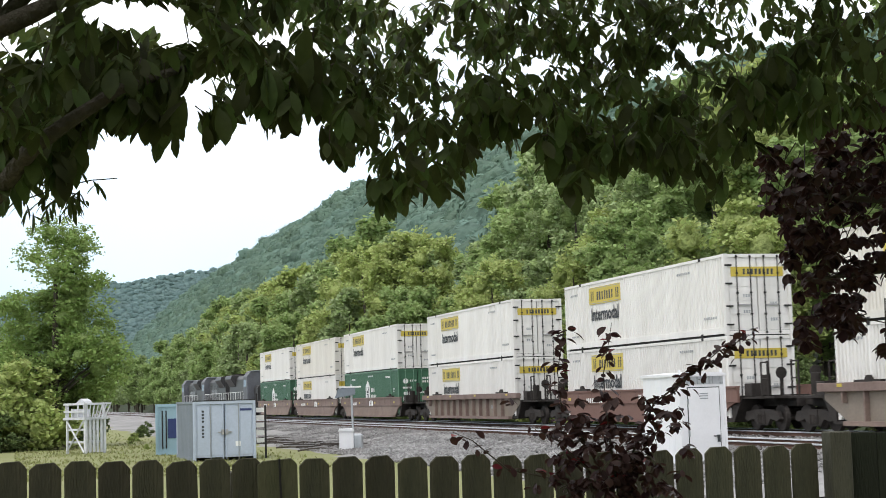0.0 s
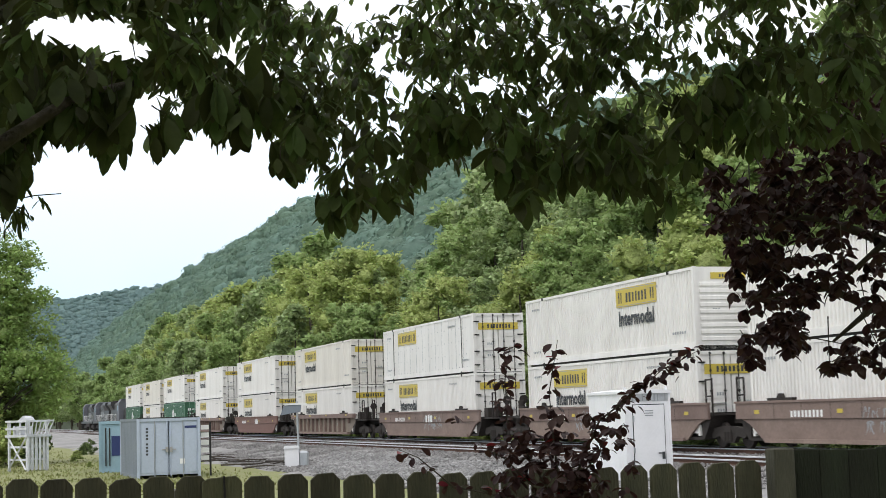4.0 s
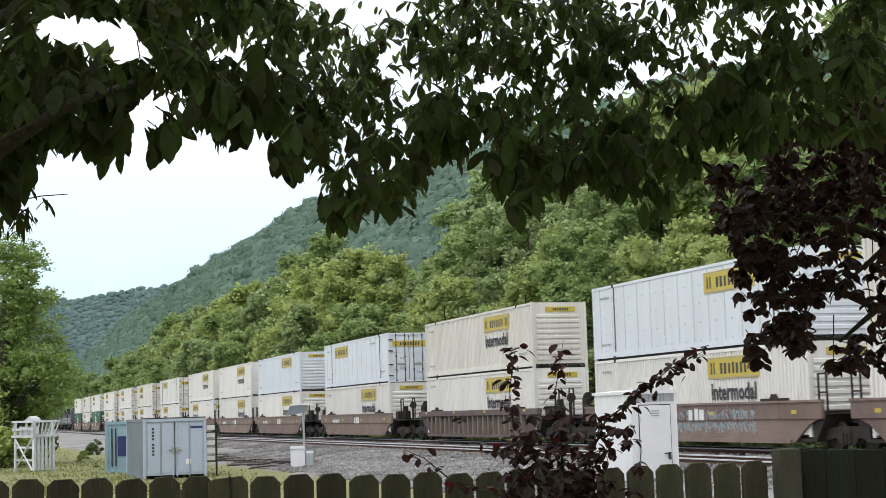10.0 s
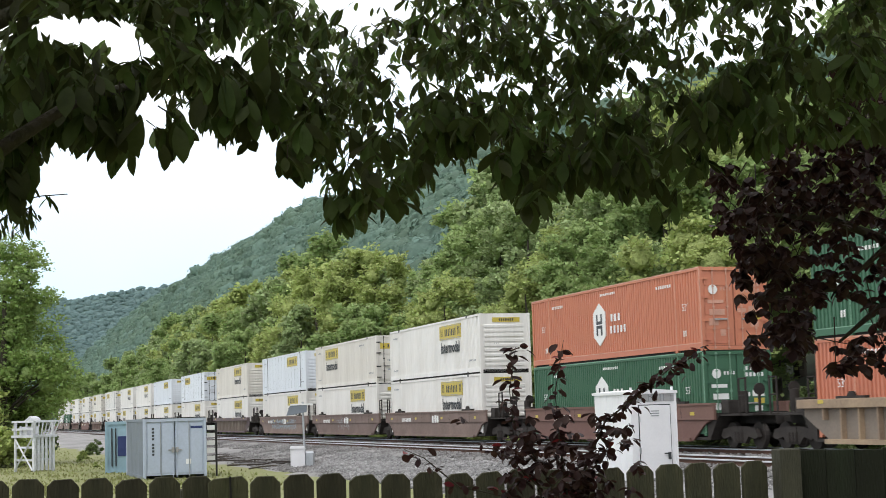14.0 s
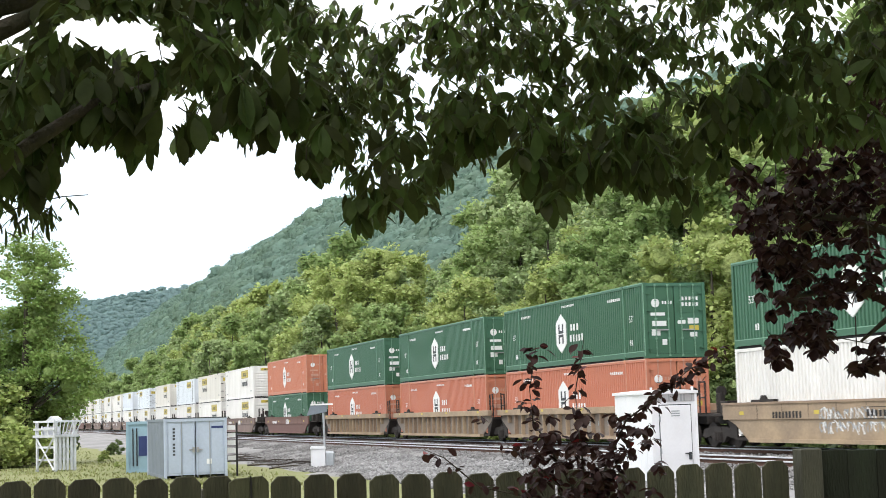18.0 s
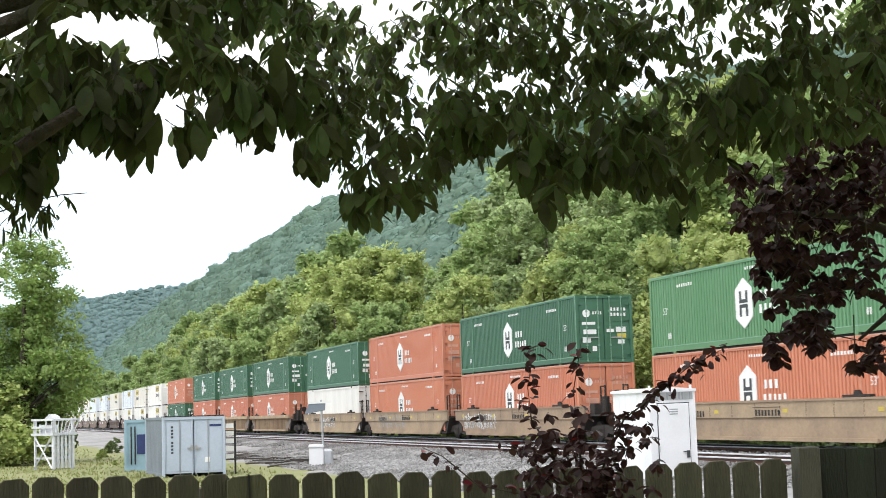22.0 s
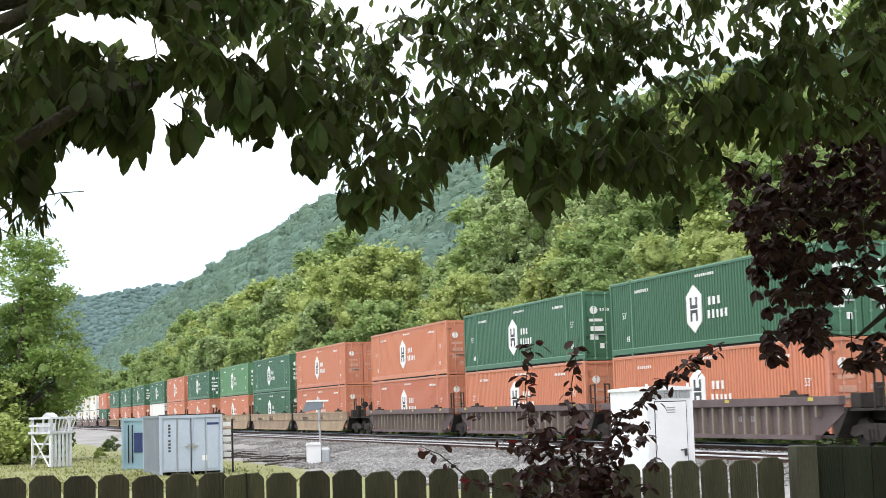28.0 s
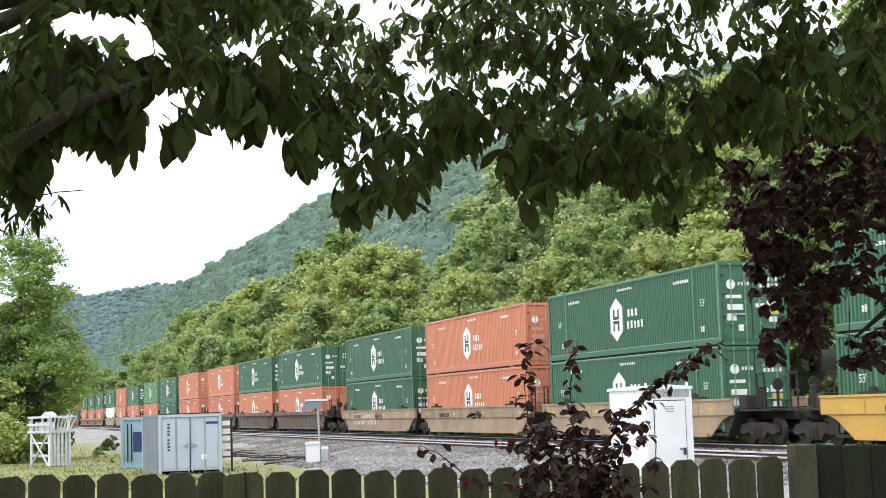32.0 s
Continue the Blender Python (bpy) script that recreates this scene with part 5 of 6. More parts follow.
def relay_house():
    """A white steel equipment house with a narrow door on its end."""
    ob = thing("equipment_house", "white steel railway equipment house with a closed door", "equipment cabinet", m=along(36.3, 17.07, LOW_Z + 0.05))
    w, ln, h = 1.24, 2.35, 2.57
    bm = bmesh.new()
    box(bm, -0.06, ln + 0.06, -w / 2 - 0.06, w / 2 + 0.06, -0.25, 0.06)
    part("plinth", bm, BALLAST, ob, "concrete plinth")
    part("side_wall", corrugated(0.02, ln - 0.02, w / 2, 0.06, h - 0.06, 0.012, 0.42), CAB_WHITE, ob)
    part("side_wall", corrugated(0.02, ln - 0.02, -w / 2, 0.06, h - 0.06, 0.012, 0.42), CAB_WHITE, ob)
    for nm, x0, x1 in (("end_wall", 0.0, 0.05), ("end_wall", ln - 0.05, ln)):
        bm = bmesh.new()
        box(bm, x0, x1, -w / 2 + 0.015, w / 2 - 0.015, 0.06, h - 0.05)
        part(nm, bm, CAB_WHITE, ob)
    bm = bmesh.new()
    box(bm, -0.05, ln + 0.05, -w / 2 - 0.04, w / 2 + 0.04, h - 0.07, h)
    prism(bm, [(-w / 2 - 0.04, h), (0, h + 0.05), (w / 2 + 0.04, h)], "x", -0.05, ln + 0.05)
    part("roof", bm, CAB_WHITE, ob)
    for sgn in (1, -1):
        bm = bmesh.new()
        box(bm, -0.02, 0.06, *sorted((sgn * (w / 2 - 0.05), sgn * (w / 2 + 0.015))), 0.05, h - 0.07)
        part("corner_trim", bm, CAB_WHITE, ob)
        bm = bmesh.new()
        rod(bm, (0.1, sgn * (w / 2 - 0.05), h), (0.1, sgn * (w / 2 - 0.05), h + 0.10), 0.035, seg=8)
        part("lifting_eye", bm, CAB_WHITE, ob)
    bm = bmesh.new()
    box(bm, -0.012, 0.0, -0.46, 0.43, 0.22, h - 0.34)
    part("door_frame", bm, INK, ob, "dark door gasket")
    bm = bmesh.new()
    box(bm, -0.035, -0.008, -0.44, 0.41, 0.26, h - 0.365)
    soften(bm, 0.008)
    door = part("door", bm, CAB_WHITE, ob)
    for k in range(3):
        bm = bmesh.new()
        box(bm, -0.042, -0.034, -0.13, 0.10, h - 0.52 - 0.06 * k, h - 0.495 - 0.06 * k)
        part("louvre", bm, GREY_INK, door)
    bm = bmesh.new()
    box(bm, -0.07, -0.03, -0.41, -0.34, 0.84, 1.02)
    rod(bm, (-0.07, -0.35, 0.99), (-0.07, -0.23, 0.99), 0.018, seg=6)
    part("door_handle", bm, INK, door)
    bm = bmesh.new()
    box(bm, -0.015, 0.001, -w / 2 + 0.05, w / 2 - 0.05, h - 0.27, h - 0.075)
    part("metal_band", bm, ALUMINIUM, ob, "dull metal band above the door")
    # uneven upright dark streaks across the metal band
    for k, yy in enumerate((-0.50, -0.30, -0.22, 0.02, 0.12, 0.40)):
        bm = bmesh.new()
        box(bm, -0.019, -0.013, yy, yy + 0.02 + 0.015 * (k % 3), h - 0.26, h - 0.085)
        part("slot", bm, GREY_INK, ob)
    for z in (0.5, 1.0, 1.8):
        bm = bmesh.new()
        rod(bm, (-0.04, 0.42, z), (-0.04, 0.42, z + 0.14), 0.022, seg=6)
        part("hinge", bm, GREY_INK, door)


def white_stand():
    """A white timber stand: a slatted box below and a railed platform above."""
    ob = thing("timber_stand", "white-painted timber stand with cross braces and a railed top", "platform", m=pose(-20.0, 75.8, LOW_Z, 0, 0, -36))
    w, d, h = 1.32, 1.16, 1.62
    for sx in (-1, 1):
        for sy in (-1, 1):
            bm = bmesh.new()
            box(bm, sx * w / 2 - 0.05, sx * w / 2 + 0.05, sy * d / 2 - 0.05, sy * d / 2 + 0.05, 0, 2.40)
            part("post", bm, OLD_WHITE, ob)
    bm = bmesh.new()
    box(bm, -w / 2 - 0.15, w / 2 + 0.15, -d / 2 - 0.15, d / 2 + 0.15, h, h + 0.12)
    part("deck", bm, OLD_WHITE, ob)
    for z in (0.55, 1.15):
        for y in (-d / 2, d / 2):
            bm = bmesh.new()
            box(bm, -w / 2, w / 2, y - 0.03, y + 0.03, z - 0.05, z + 0.05)
            part("beam", bm, OLD_WHITE, ob)
    for a, b in (((-w / 2, 0.05), (w / 2, h)), ((w / 2, 0.05), (-w / 2, h))):
        bm = bmesh.new()
        rod(bm, (a[0], -d / 2 - 0.07, a[1]), (b[0], -d / 2 - 0.07, b[1]), 0.055, seg=4)
        part("brace", bm, OLD_WHITE, ob)
    for i in range(6):
        bm = bmesh.new()
        x = w / 2 + 0.06
        box(bm, x, x + 0.03, -d / 2 + i * d / 5 - 0.06, -d / 2 + i * d / 5 + 0.06, 0.05, h)
        part("slat", bm, OLD_WHITE, ob)
    for i in range(6):
        bm = bmesh.new()
        box(bm, -w / 2 + i * w / 5 - 0.06, -w / 2 + i * w / 5 + 0.06, d / 2 + 0.05, d / 2 + 0.08, 0.05, h)
        part("slat", bm, OLD_WHITE, ob)
    # the basket: low boards to the front, balusters that lean outwards at the side
    for i in range(7):
        bm = bmesh.new()
        y = -d / 2 + i * d / 6
        rod(bm, (w / 2 + 0.08, y, h + 0.1), (w / 2 + 0.34, y * 1.3, h + 0.80), 0.032, seg=5)
        part("baluster", bm, OLD_WHITE, ob)
    bm = bmesh.new()
    box(bm, w / 2 + 0.30, w / 2 + 0.36, -d / 2 - 0.16, d / 2 + 0.16, h + 0.72, h + 0.80)
    part("top_rail", bm, OLD_WHITE, ob)
    for i in range(4):
        bm = bmesh.new()
        x = -w / 2 + i * w / 3
        box(bm, x - 0.04, x + 0.04, -d / 2 - 0.09, -d / 2 - 0.03, h + 0.1, h + (0.75 if i != 1 else 0.55))
        part("upright", bm, OLD_WHITE, ob)
    bm = bmesh.new()
    box(bm, -w / 2 + 0.36, -w / 2 + 0.80, -d / 2 + 0.02, 0.2, h + 0.12, h + 0.52)
    soften(bm, 0.02)
    part("small_box", bm, OLD_WHITE, ob)
    for y0, z in ((-d / 2 - 0.14, h + 0.40), (-d / 2 - 0.14, h + 0.76), (d / 2 + 0.02, h + 0.76)):
        bm = bmesh.new()
        box(bm, -w / 2 - 0.12, w / 2 + 0.12, y0, y0 + 0.08, z - 0.05, z + 0.05)
        part("top_rail", bm, OLD_WHITE, ob)
    bm = bmesh.new()
    prism(bm, [(-0.30, h + 0.80), (0.40, h + 0.80), (0.30, h + 0.92), (0.05, h + 1.02)], "y", -0.35, 0.1)
    part("cap", bm, OLD_WHITE, ob)


def signal_post():
    """A thin pole with a solar panel and an equipment box at its foot."""
    x, y = -6.22, 67.9
    ob = thing("instrument_pole", "slim grey pole with a tilted solar panel and a box", "pole", m=pose(x, y, LOW_Z, 0, 0, 8))
    bm = bmesh.new()
    rod(bm, (0.0, 0, -0.1), (-0.06, 0, 2.87), 0.05, seg=10)
    part("pole", bm, ALUMINIUM, ob)
    bm = bmesh.new()
    prism(bm, [(-0.62, 2.70), (0.12, 2.74), (0.10, 2.42), (-0.78, 2.28)], "y", -0.13, -0.08)
    soften(bm, 0.015)
    part("solar_panel", bm, CAB_GREY, ob, "grey solar panel")
    bm = bmesh.new()
    box(bm, -0.60, 0.36, -0.16, -0.06, 2.72, 2.79)
    part("panel_frame", bm, CHALK, ob)
    box_ob = thing("equipment_box", "small pale steel equipment box at the foot of a pole", "equipment box", m=pose(x - 0.30, y - 0.2, LOW_Z, 0, 0, 8))
    bm = bmesh.new()
    box(bm, -0.30, 0.30, -0.3, 0.3, 0.06, 0.86)
    soften(bm, 0.02)
    part("body", bm, CAB_WHITE, box_ob)
    bm = bmesh.new()
    prism(bm, [(-0.34, 0.86), (0.34, 0.86), (0.28, 0.97), (-0.28, 0.97)], "y", -0.34, 0.34)
    part("lid", bm, CAB_WHITE, box_ob)
    bm = bmesh.new()
    box(bm, 0.26, 0.72, -0.2, 0.3, 0.0, 0.74)
    soften(bm, 0.08)
    part("side_housing", bm, ALUMINIUM, box_ob)


def marker_ladder():
    ob = thing("striped_marker", "white marker board with red stripes on a post", "marker", m=along(62.3, 9.84, LOW_Z))
    bm = bmesh.new()
    box(bm, -0.03, 0.03, -0.40, -0.33, 0, 2.1)
    part("post", bm, BLACK, ob)
    for k in range(5):
        bm = bmesh.new()
        box(bm, -0.02, 0.02, -0.31, 0.0, 0.62 + 0.30 * k, 0.80 + 0.30 * k)
        part("board", bm, CHALK, ob)


def cut_brush():
    """Cut branches and broken timber lying at the foot of the bank."""
    r = random.Random(3)
    for i in range(26):
        s, l = 66 + 22 * r.random(), 12.8 + 2.6 * r.random()
        p = on_line(s, l)
        ln = r.uniform(0.9, 2.6)
        bm = bmesh.new()
        tube(bm, [(-ln / 2, 0, 0), (-ln * 0.15, r.uniform(-0.15, 0.15), r.uniform(0.0, 0.08)), (ln * 0.2, r.uniform(-0.1, 0.1), r.uniform(0, 0.1)), (ln / 2, 0, 0.02)], [r.uniform(0.03, 0.05), 0.035, 0.025, 0.012], 6)
        ob = part("cut_branch", bm, TIE if i % 3 else BARK)
        ob.matrix_basis = pose(p.x, p.y, LOW_Z + 0.06 + 0.05 * (i % 3), r.uniform(-6, 6), r.uniform(-6, 6), r.uniform(-40, 40))
        tagged(ob, "dark cut branch lying in a loose heap", "branch", "heap of cut branches")


storage_container()
teal_container()
relay_house()
white_stand()
signal_post()
marker_ladder()
cut_brush()


# ---- the garden fence ----
def fence():
    a, turn = Vector((-3.010, 6.458, 0)), 15.58
    ob = thing("garden_fence", "weathered dark wooden dog-ear picket fence with algae", "fence", m=pose(a.x, a.y, 0, 0, 0, turn))
    meshes = []
    for k in range(5):
        bm = bmesh.new()
        w, h, c = (0.1345 + 0.0015 * (k % 2), 1.0, 0.030) if k < 4 else (0.178, 1.0, 0.026)
        prism(bm, [(-w / 2, -h), (w / 2, -h), (w / 2, -c * 1.1), (w / 2 - c, 0.0), (-w / 2 + c, -0.002 * k), (-w / 2, -c)], "y", -0.009, 0.009)
        soften(bm, 0.003)
        meshes.append(mesh_of(bm, "picket", FENCE if k < 4 else GREEN_PICKET))
    r = random.Random(8)
    # two bays: the farther one stands a board's thickness nearer to the garden and starts with a wide board
    bays = [((i + 0.5) * 0.1455, 0.0, i % 4) for i in range(14)] + [(2.094, -0.03, 4)] + [(2.186 + (i + 0.5) * 0.1497, -0.03, i % 4) for i in range(17)]
    for x, y, k in bays:
        p = part("picket", meshes[k], FENCE, ob)
        top = 1.540 - 0.021 * x if x < 3.4 else 1.4700
        p.matrix_basis = pose(x, y + r.uniform(-0.004, 0.004), top + r.uniform(-0.006, 0.006), 0, r.uniform(-0.6, 0.6), 0)
    bm = bmesh.new()
    for x, y, k in bays:
        box(bm, x - 0.066, x + 0.066, y - 0.008, y + 0.008, -0.05, 0.62)
    part("picket_feet", bm, FENCE, ob)["kind"] = "stuff"
    bm = bmesh.new()
    prism(bm, [(2.098, 1.494), (2.106, 1.494), (2.112, 1.30), (2.118, 1.1), (2.106, 1.1), (2.102, 1.3)], "y", -0.0405, -0.0385)
    part("crack", bm, BLACK, ob, "dark crack in a board")
    for x0, x1, y in ((0.0, 2.03, 0.0), (2.0, 4.74, -0.03)):
        for z in (1.20, 0.35):
            bm = bmesh.new()
            v = box(bm, x0, x1, y + 0.012, y + 0.05, z - 0.045, z + 0.045)
            for q in v:
                q.co.z -= 0.02 * q.co.x
            part("rail", bm, FENCE, ob)
    for x, y0, z, mat in ((1.95, 0.05, 1.44, FENCE), (4.805, -0.13, 1.522, GATE_POST)):
        bm = bmesh.new()
        box(bm, x - 0.055, x + 0.055, y0, y0 + 0.1, -0.3, z)
        soften(bm, 0.006)
        part("post", bm, mat, ob)
    run = 4.87
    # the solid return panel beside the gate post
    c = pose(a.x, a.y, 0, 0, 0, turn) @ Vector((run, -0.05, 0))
    panel = thing("fence_panel", "solid wooden fence panel with a flat top, darkened for shade", "fence", m=pose(c.x, c.y, 0, 0, 0, turn - 12))
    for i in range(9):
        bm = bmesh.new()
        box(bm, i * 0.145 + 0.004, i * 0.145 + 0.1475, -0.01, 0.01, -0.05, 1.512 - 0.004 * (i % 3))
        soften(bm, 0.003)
        part("board", bm, SHADE_DARK_WOOD, panel)
    bm = bmesh.new()
    box(bm, -0.02, 1.35, 0.012, 0.05, 1.28, 1.38)
    part("cross_rail", bm, FENCE, panel)
    bm = bmesh.new()
    box(bm, -0.02, 1.35, 0.012, 0.05, 0.4, 0.5)
    part("cross_rail", bm, FENCE, panel)


fence()


# ---- foliage close to the eye ----
def leaf_shape(length, width, fold=0.25, droop=0.18, tip=0.0):
    """A pointed oval leaf along +x with a folded midrib: vertices and quads."""
    us = np.array([0.0, 0.18, 0.42, 0.68, 0.88, 1.0])
    ws = np.array([0.08, 0.55, 0.92, 1.0, 0.58, 0.02]) * width / 2
    v = []
    for u, w in zip(us, ws):
        z = -droop * length * u * u
        v += [(u * length, -w, z + fold * w), (u * length, 0, z), (u * length, w, z + fold * w)]
    f = []
    for i in range(len(us) - 1):
        for k in (0, 1):
            a = 3 * i + k
            f.append((a, a + 1, a + 4, a + 3))
    return np.array(v), np.array(f)


def aimed(directions, roll):
    """Turns that take +x to each direction, then roll about it."""
    x = directions / np.linalg.norm(directions, axis=1, keepdims=True)
    up = np.tile(np.array([0.0, 0.0, 1.0]), (len(x), 1))
    y = np.cross(up, x)
    y /= np.maximum(np.linalg.norm(y, axis=1, keepdims=True), 1e-6)
    z = np.cross(x, y)
    c, s = np.cos(roll)[:, None], np.sin(roll)[:, None]
    return np.stack([x, y * c + z * s, z * c - y * s], -1)


def leaves_at(nodes, directions, scale, roll, shape):
    v, f = shape
    t = aimed(directions, roll)
    out = np.einsum("nij,kj->nki", t, v) * scale[:, None, None] + nodes[:, None, :]
    return out.reshape(-1, 3), (f[None] + len(v) * np.arange(len(nodes))[:, None, None]).reshape(-1, 4)


SWAYING = []


def bough(tree_ob, name, nodes, mat, rng, per, length, width, gain, anchor, droop=(0.15, 0.75), twig=True, stay=None):
    """A bough: whorls of leaves at its nodes, on thin twigs that run up to the anchor. It sways about the anchor."""
    n = len(nodes)
    k = rng.integers(per[0], per[1] + 1, n)
    own = np.repeat(np.arange(n), k)
    m = len(own)
    ang = np.concatenate([rng.random() * 6.28 + np.arange(q) * 6.28 / q + rng.normal(0, 0.3, q) for q in k])
    dr = rng.uniform(droop[0], droop[1], m)
    d = np.stack([np.cos(ang) * np.cos(dr * 1.5), np.sin(ang) * np.cos(dr * 1.5), -np.sin(dr * 1.5)], -1)
    pts = nodes[own] + rng.normal(0, 0.006, (m, 3))
    size, roll = rng.uniform(0.7, 1.2, m), rng.normal(0, 0.35, m)
    if stay:
        tip = pts + d * (size * length)[:, None]
        ok = stay((pts + tip) / 2, tip)
        pts, d, size, roll = pts[ok], d[ok], size[ok], roll[ok]
        nodes = nodes[np.bincount(own[ok], minlength=n) > 2]
    v, f = leaves_at(pts - np.array(anchor), d, size, roll, leaf_shape(length, width))
    ob = part(name, np_mesh(name, v, f, mat, True), mat, tree_ob)
    ob["kind"] = "stuff"
    ob.matrix_basis = Matrix.Translation(anchor)
    if twig:
        bm = bmesh.new()
        for p in nodes[::9 if stay else 5]:
            q = Vector(p) - Vector(anchor)
            a = (Vector(rng.normal(0, 0.07, 3)) + Vector((0, 0, 0.10))) * (0.22 if stay else 1.0)
            tube(bm, [q + a * 1.1, q + a * 0.6, q], [0.0024, 0.002, 0.0015], 4)
        part("twig", bm, BARK, ob)["kind"] = "stuff"
    SWAYING.append((ob, anchor, gain, rng.random() * 6.28))
    return ob


def overhanging_tree():
    rng = np.random.default_rng(21)
    ob = thing("shade_tree", "large broadleaf shade tree with dark glossy drooping leaves", "tree")
    bm = bmesh.new()
    tube(bm, [(-2.1, 4.9, -0.2), (-2.0, 4.85, 1.2), (-1.82, 4.75, 2.2), (-1.55, 4.6, 3.2), (-1.0, 4.3, 4.6)], [0.20, 0.17, 0.15, 0.13, 0.09], 12)
    part("trunk", bm, BARK, ob, smooth=True)
    limbs = (
        [(-1.82, 4.75, 2.1), (-1.40, 4.1, 2.22), (-1.148, 3.85, 2.400), (-1.05, 3.85, 2.468), (-0.934, 3.9, 2.555), (-0.86, 4.2, 2.66), (-0.7, 4.6, 2.80)],
        [(-1.70, 4.65, 2.7), (-1.35, 4.5, 2.98), (-0.7, 4.5, 3.10), (0.0, 4.5, 3.14), (0.7, 4.5, 3.1), (1.3, 4.6, 3.0)],
        [(-1.60, 4.6, 3.0), (-0.7, 4.0, 3.2), (0.1, 3.7, 3.2), (0.9, 3.7, 3.05), (1.5, 3.9, 2.95)],
        [(-1.55, 4.6, 3.2), (-0.5, 3.2, 3.6), (0.4, 2.0, 3.8), (1.2, 0.8, 3.7)],
        [(-1.75, 4.6, 2.55), (-1.40, 4.2, 2.775), (-1.252, 4.2, 2.836), (-1.158, 4.2, 2.877), (-1.08, 4.2, 2.92), (-0.90, 4.2, 3.0), (-0.5, 4.3, 3.08)],
        [(-1.60, 4.6, 2.2), (-1.35, 4.35, 2.33), (-1.188, 4.3, 2.368), (-1.112, 4.3, 2.381), (-1.04, 4.3, 2.384)],
    )
    for pts, thick in zip(limbs, (0.030, 0.03, 0.03, 0.03, 0.036, 0.0016)):
        bm = bmesh.new()
        n = len(pts)
        tube(bm, pts, [thick * (1 - 0.8 * i / (n - 1)) + 0.001 for i in range(n)], 9)
        part("limb", bm, LIMB, ob, smooth=True)
    # a spray of narrow leaves low beside the trunk
    nodes = np.stack([rng.uniform(-1.30, -1.135, 34), rng.normal(4.3, 0.1, 34), rng.uniform(2.29, 2.46, 34)], -1)
    bough(ob, "bough", nodes, LEAF, rng, (4, 6), 0.050, 0.011, 1.0, (-1.25, 4.3, 2.5), (0.2, 0.9))
    # the lower edge of the crown: across, and height, at 4.3 m from the eye
    edge_x = [-1.252, -1.221, -1.182, -1.159, -1.128, -1.112, -1.065, -1.011, -0.964, -0.933, -0.917, -0.899, -0.871, -0.858, -0.816, -0.808, -0.78, -0.735, -0.709, -0.691, -0.682, -0.645, -0.62, -0.59, -0.567, -0.536, -0.517, -0.505, -0.489, -0.472, -0.461, -0.427, -0.396, -0.391, -0.368, -0.333, -0.224, -0.206, -0.185, -0.131, -0.076, -0.059, -0.034, 0.04, 0.15, 0.235, 0.313, 0.36, 0.477, 0.57, 0.64, 0.671, 0.772, 0.959, 1.271]
    edge_z = [2.3, 2.307, 2.322, 2.399, 2.413, 2.511, 2.516, 2.524, 2.471, 2.459, 2.407, 2.445, 2.468, 2.55, 2.564, 2.474, 2.448, 2.49, 2.552, 2.551, 2.498, 2.47, 2.515, 2.484, 2.504, 2.469, 2.509, 2.571, 2.57, 2.507, 2.432, 2.406, 2.396, 2.337, 2.292, 2.257, 2.262, 2.303, 2.268, 2.234, 2.241, 2.28, 2.349, 2.339, 2.375, 2.255, 2.276, 2.368, 2.326, 2.248, 2.267, 2.367, 2.395, 2.452, 2.458]
    # gaps in the crown where the sky shows: across, height and half sizes at the same distance
    gaps = ((-1.065, 2.848, 0.076, 0.051), (-0.941, 2.833, 0.104, 0.045), (-0.855, 2.779, 0.064, 0.039), (-0.815, 2.592, 0.060, 0.055), (-0.224, 2.858, 0.045, 0.051), (-0.123, 2.741, 0.036, 0.051), (-0.061, 2.669, 0.055, 0.033), (-0.501, 2.722, 0.048, 0.026), (-0.146, 2.555, 0.036, 0.023), (-0.268, 2.465, 0.050, 0.042), (-0.216, 2.405, 0.080, 0.032), (-0.123, 2.445, 0.050, 0.038), (0.157, 2.650, 0.073, 0.030), (0.36, 2.52, 0.05, 0.022), (0.52, 2.62, 0.04, 0.028), (0.377, 2.74, 0.035, 0.022), (0.64, 2.83, 0.045, 0.04), (0.74, 2.75, 0.055, 0.08), (1.061, 2.815, 0.064, 0.048), (1.096, 2.669, 0.023, 0.042), (0.952, 2.522, 0.051, 0.033))

    def leafy(mid, tip):
        """Which leaves stay: none below the edge, none in the gaps, fewer where the crown is loose."""
        ok = np.ones(len(mid), bool)
        chance = rng.random(len(mid))
        for p, reach in ((mid, 1.0), (tip, 0.85)):
            k = 4.3 / p[:, 1]
            x, z = p[:, 0] * k, 1.75 + (p[:, 2] - 1.75) * k
            low = np.interp(x, edge_x, edge_z)
            ok &= z > low - (0.022 if p is tip else 0.0)
            for gx, gz, rx, rz in gaps:
                if gx < -0.5:
                    ok &= ((x - gx) / rx) ** 2 + ((z - gz) / rz) ** 2 > 0.95 * reach
        k = 4.3 / mid[:, 1]
        x, z = mid[:, 0] * k, 1.75 + (mid[:, 2] - 1.75) * k
        loose = np.array([noise.noise(Vector((q * 8, w * 8, 2.1))) for q, w in zip(x, z)])
        stay_on = np.where(x < -0.55, 0.95, 0.84 - 0.7 * loose)
        # leaves thin out round each gap and are few in its middle
        for gx, gz, rx, rz in gaps:
            q = ((x - gx) / rx) ** 2 + ((z - gz) / rz) ** 2
            if gx > -0.5:
                stay_on = np.where(q < 0.9, 0.17, np.where(q < 2.6, np.minimum(stay_on, 0.48), stay_on))
        return ok & (chance < stay_on)

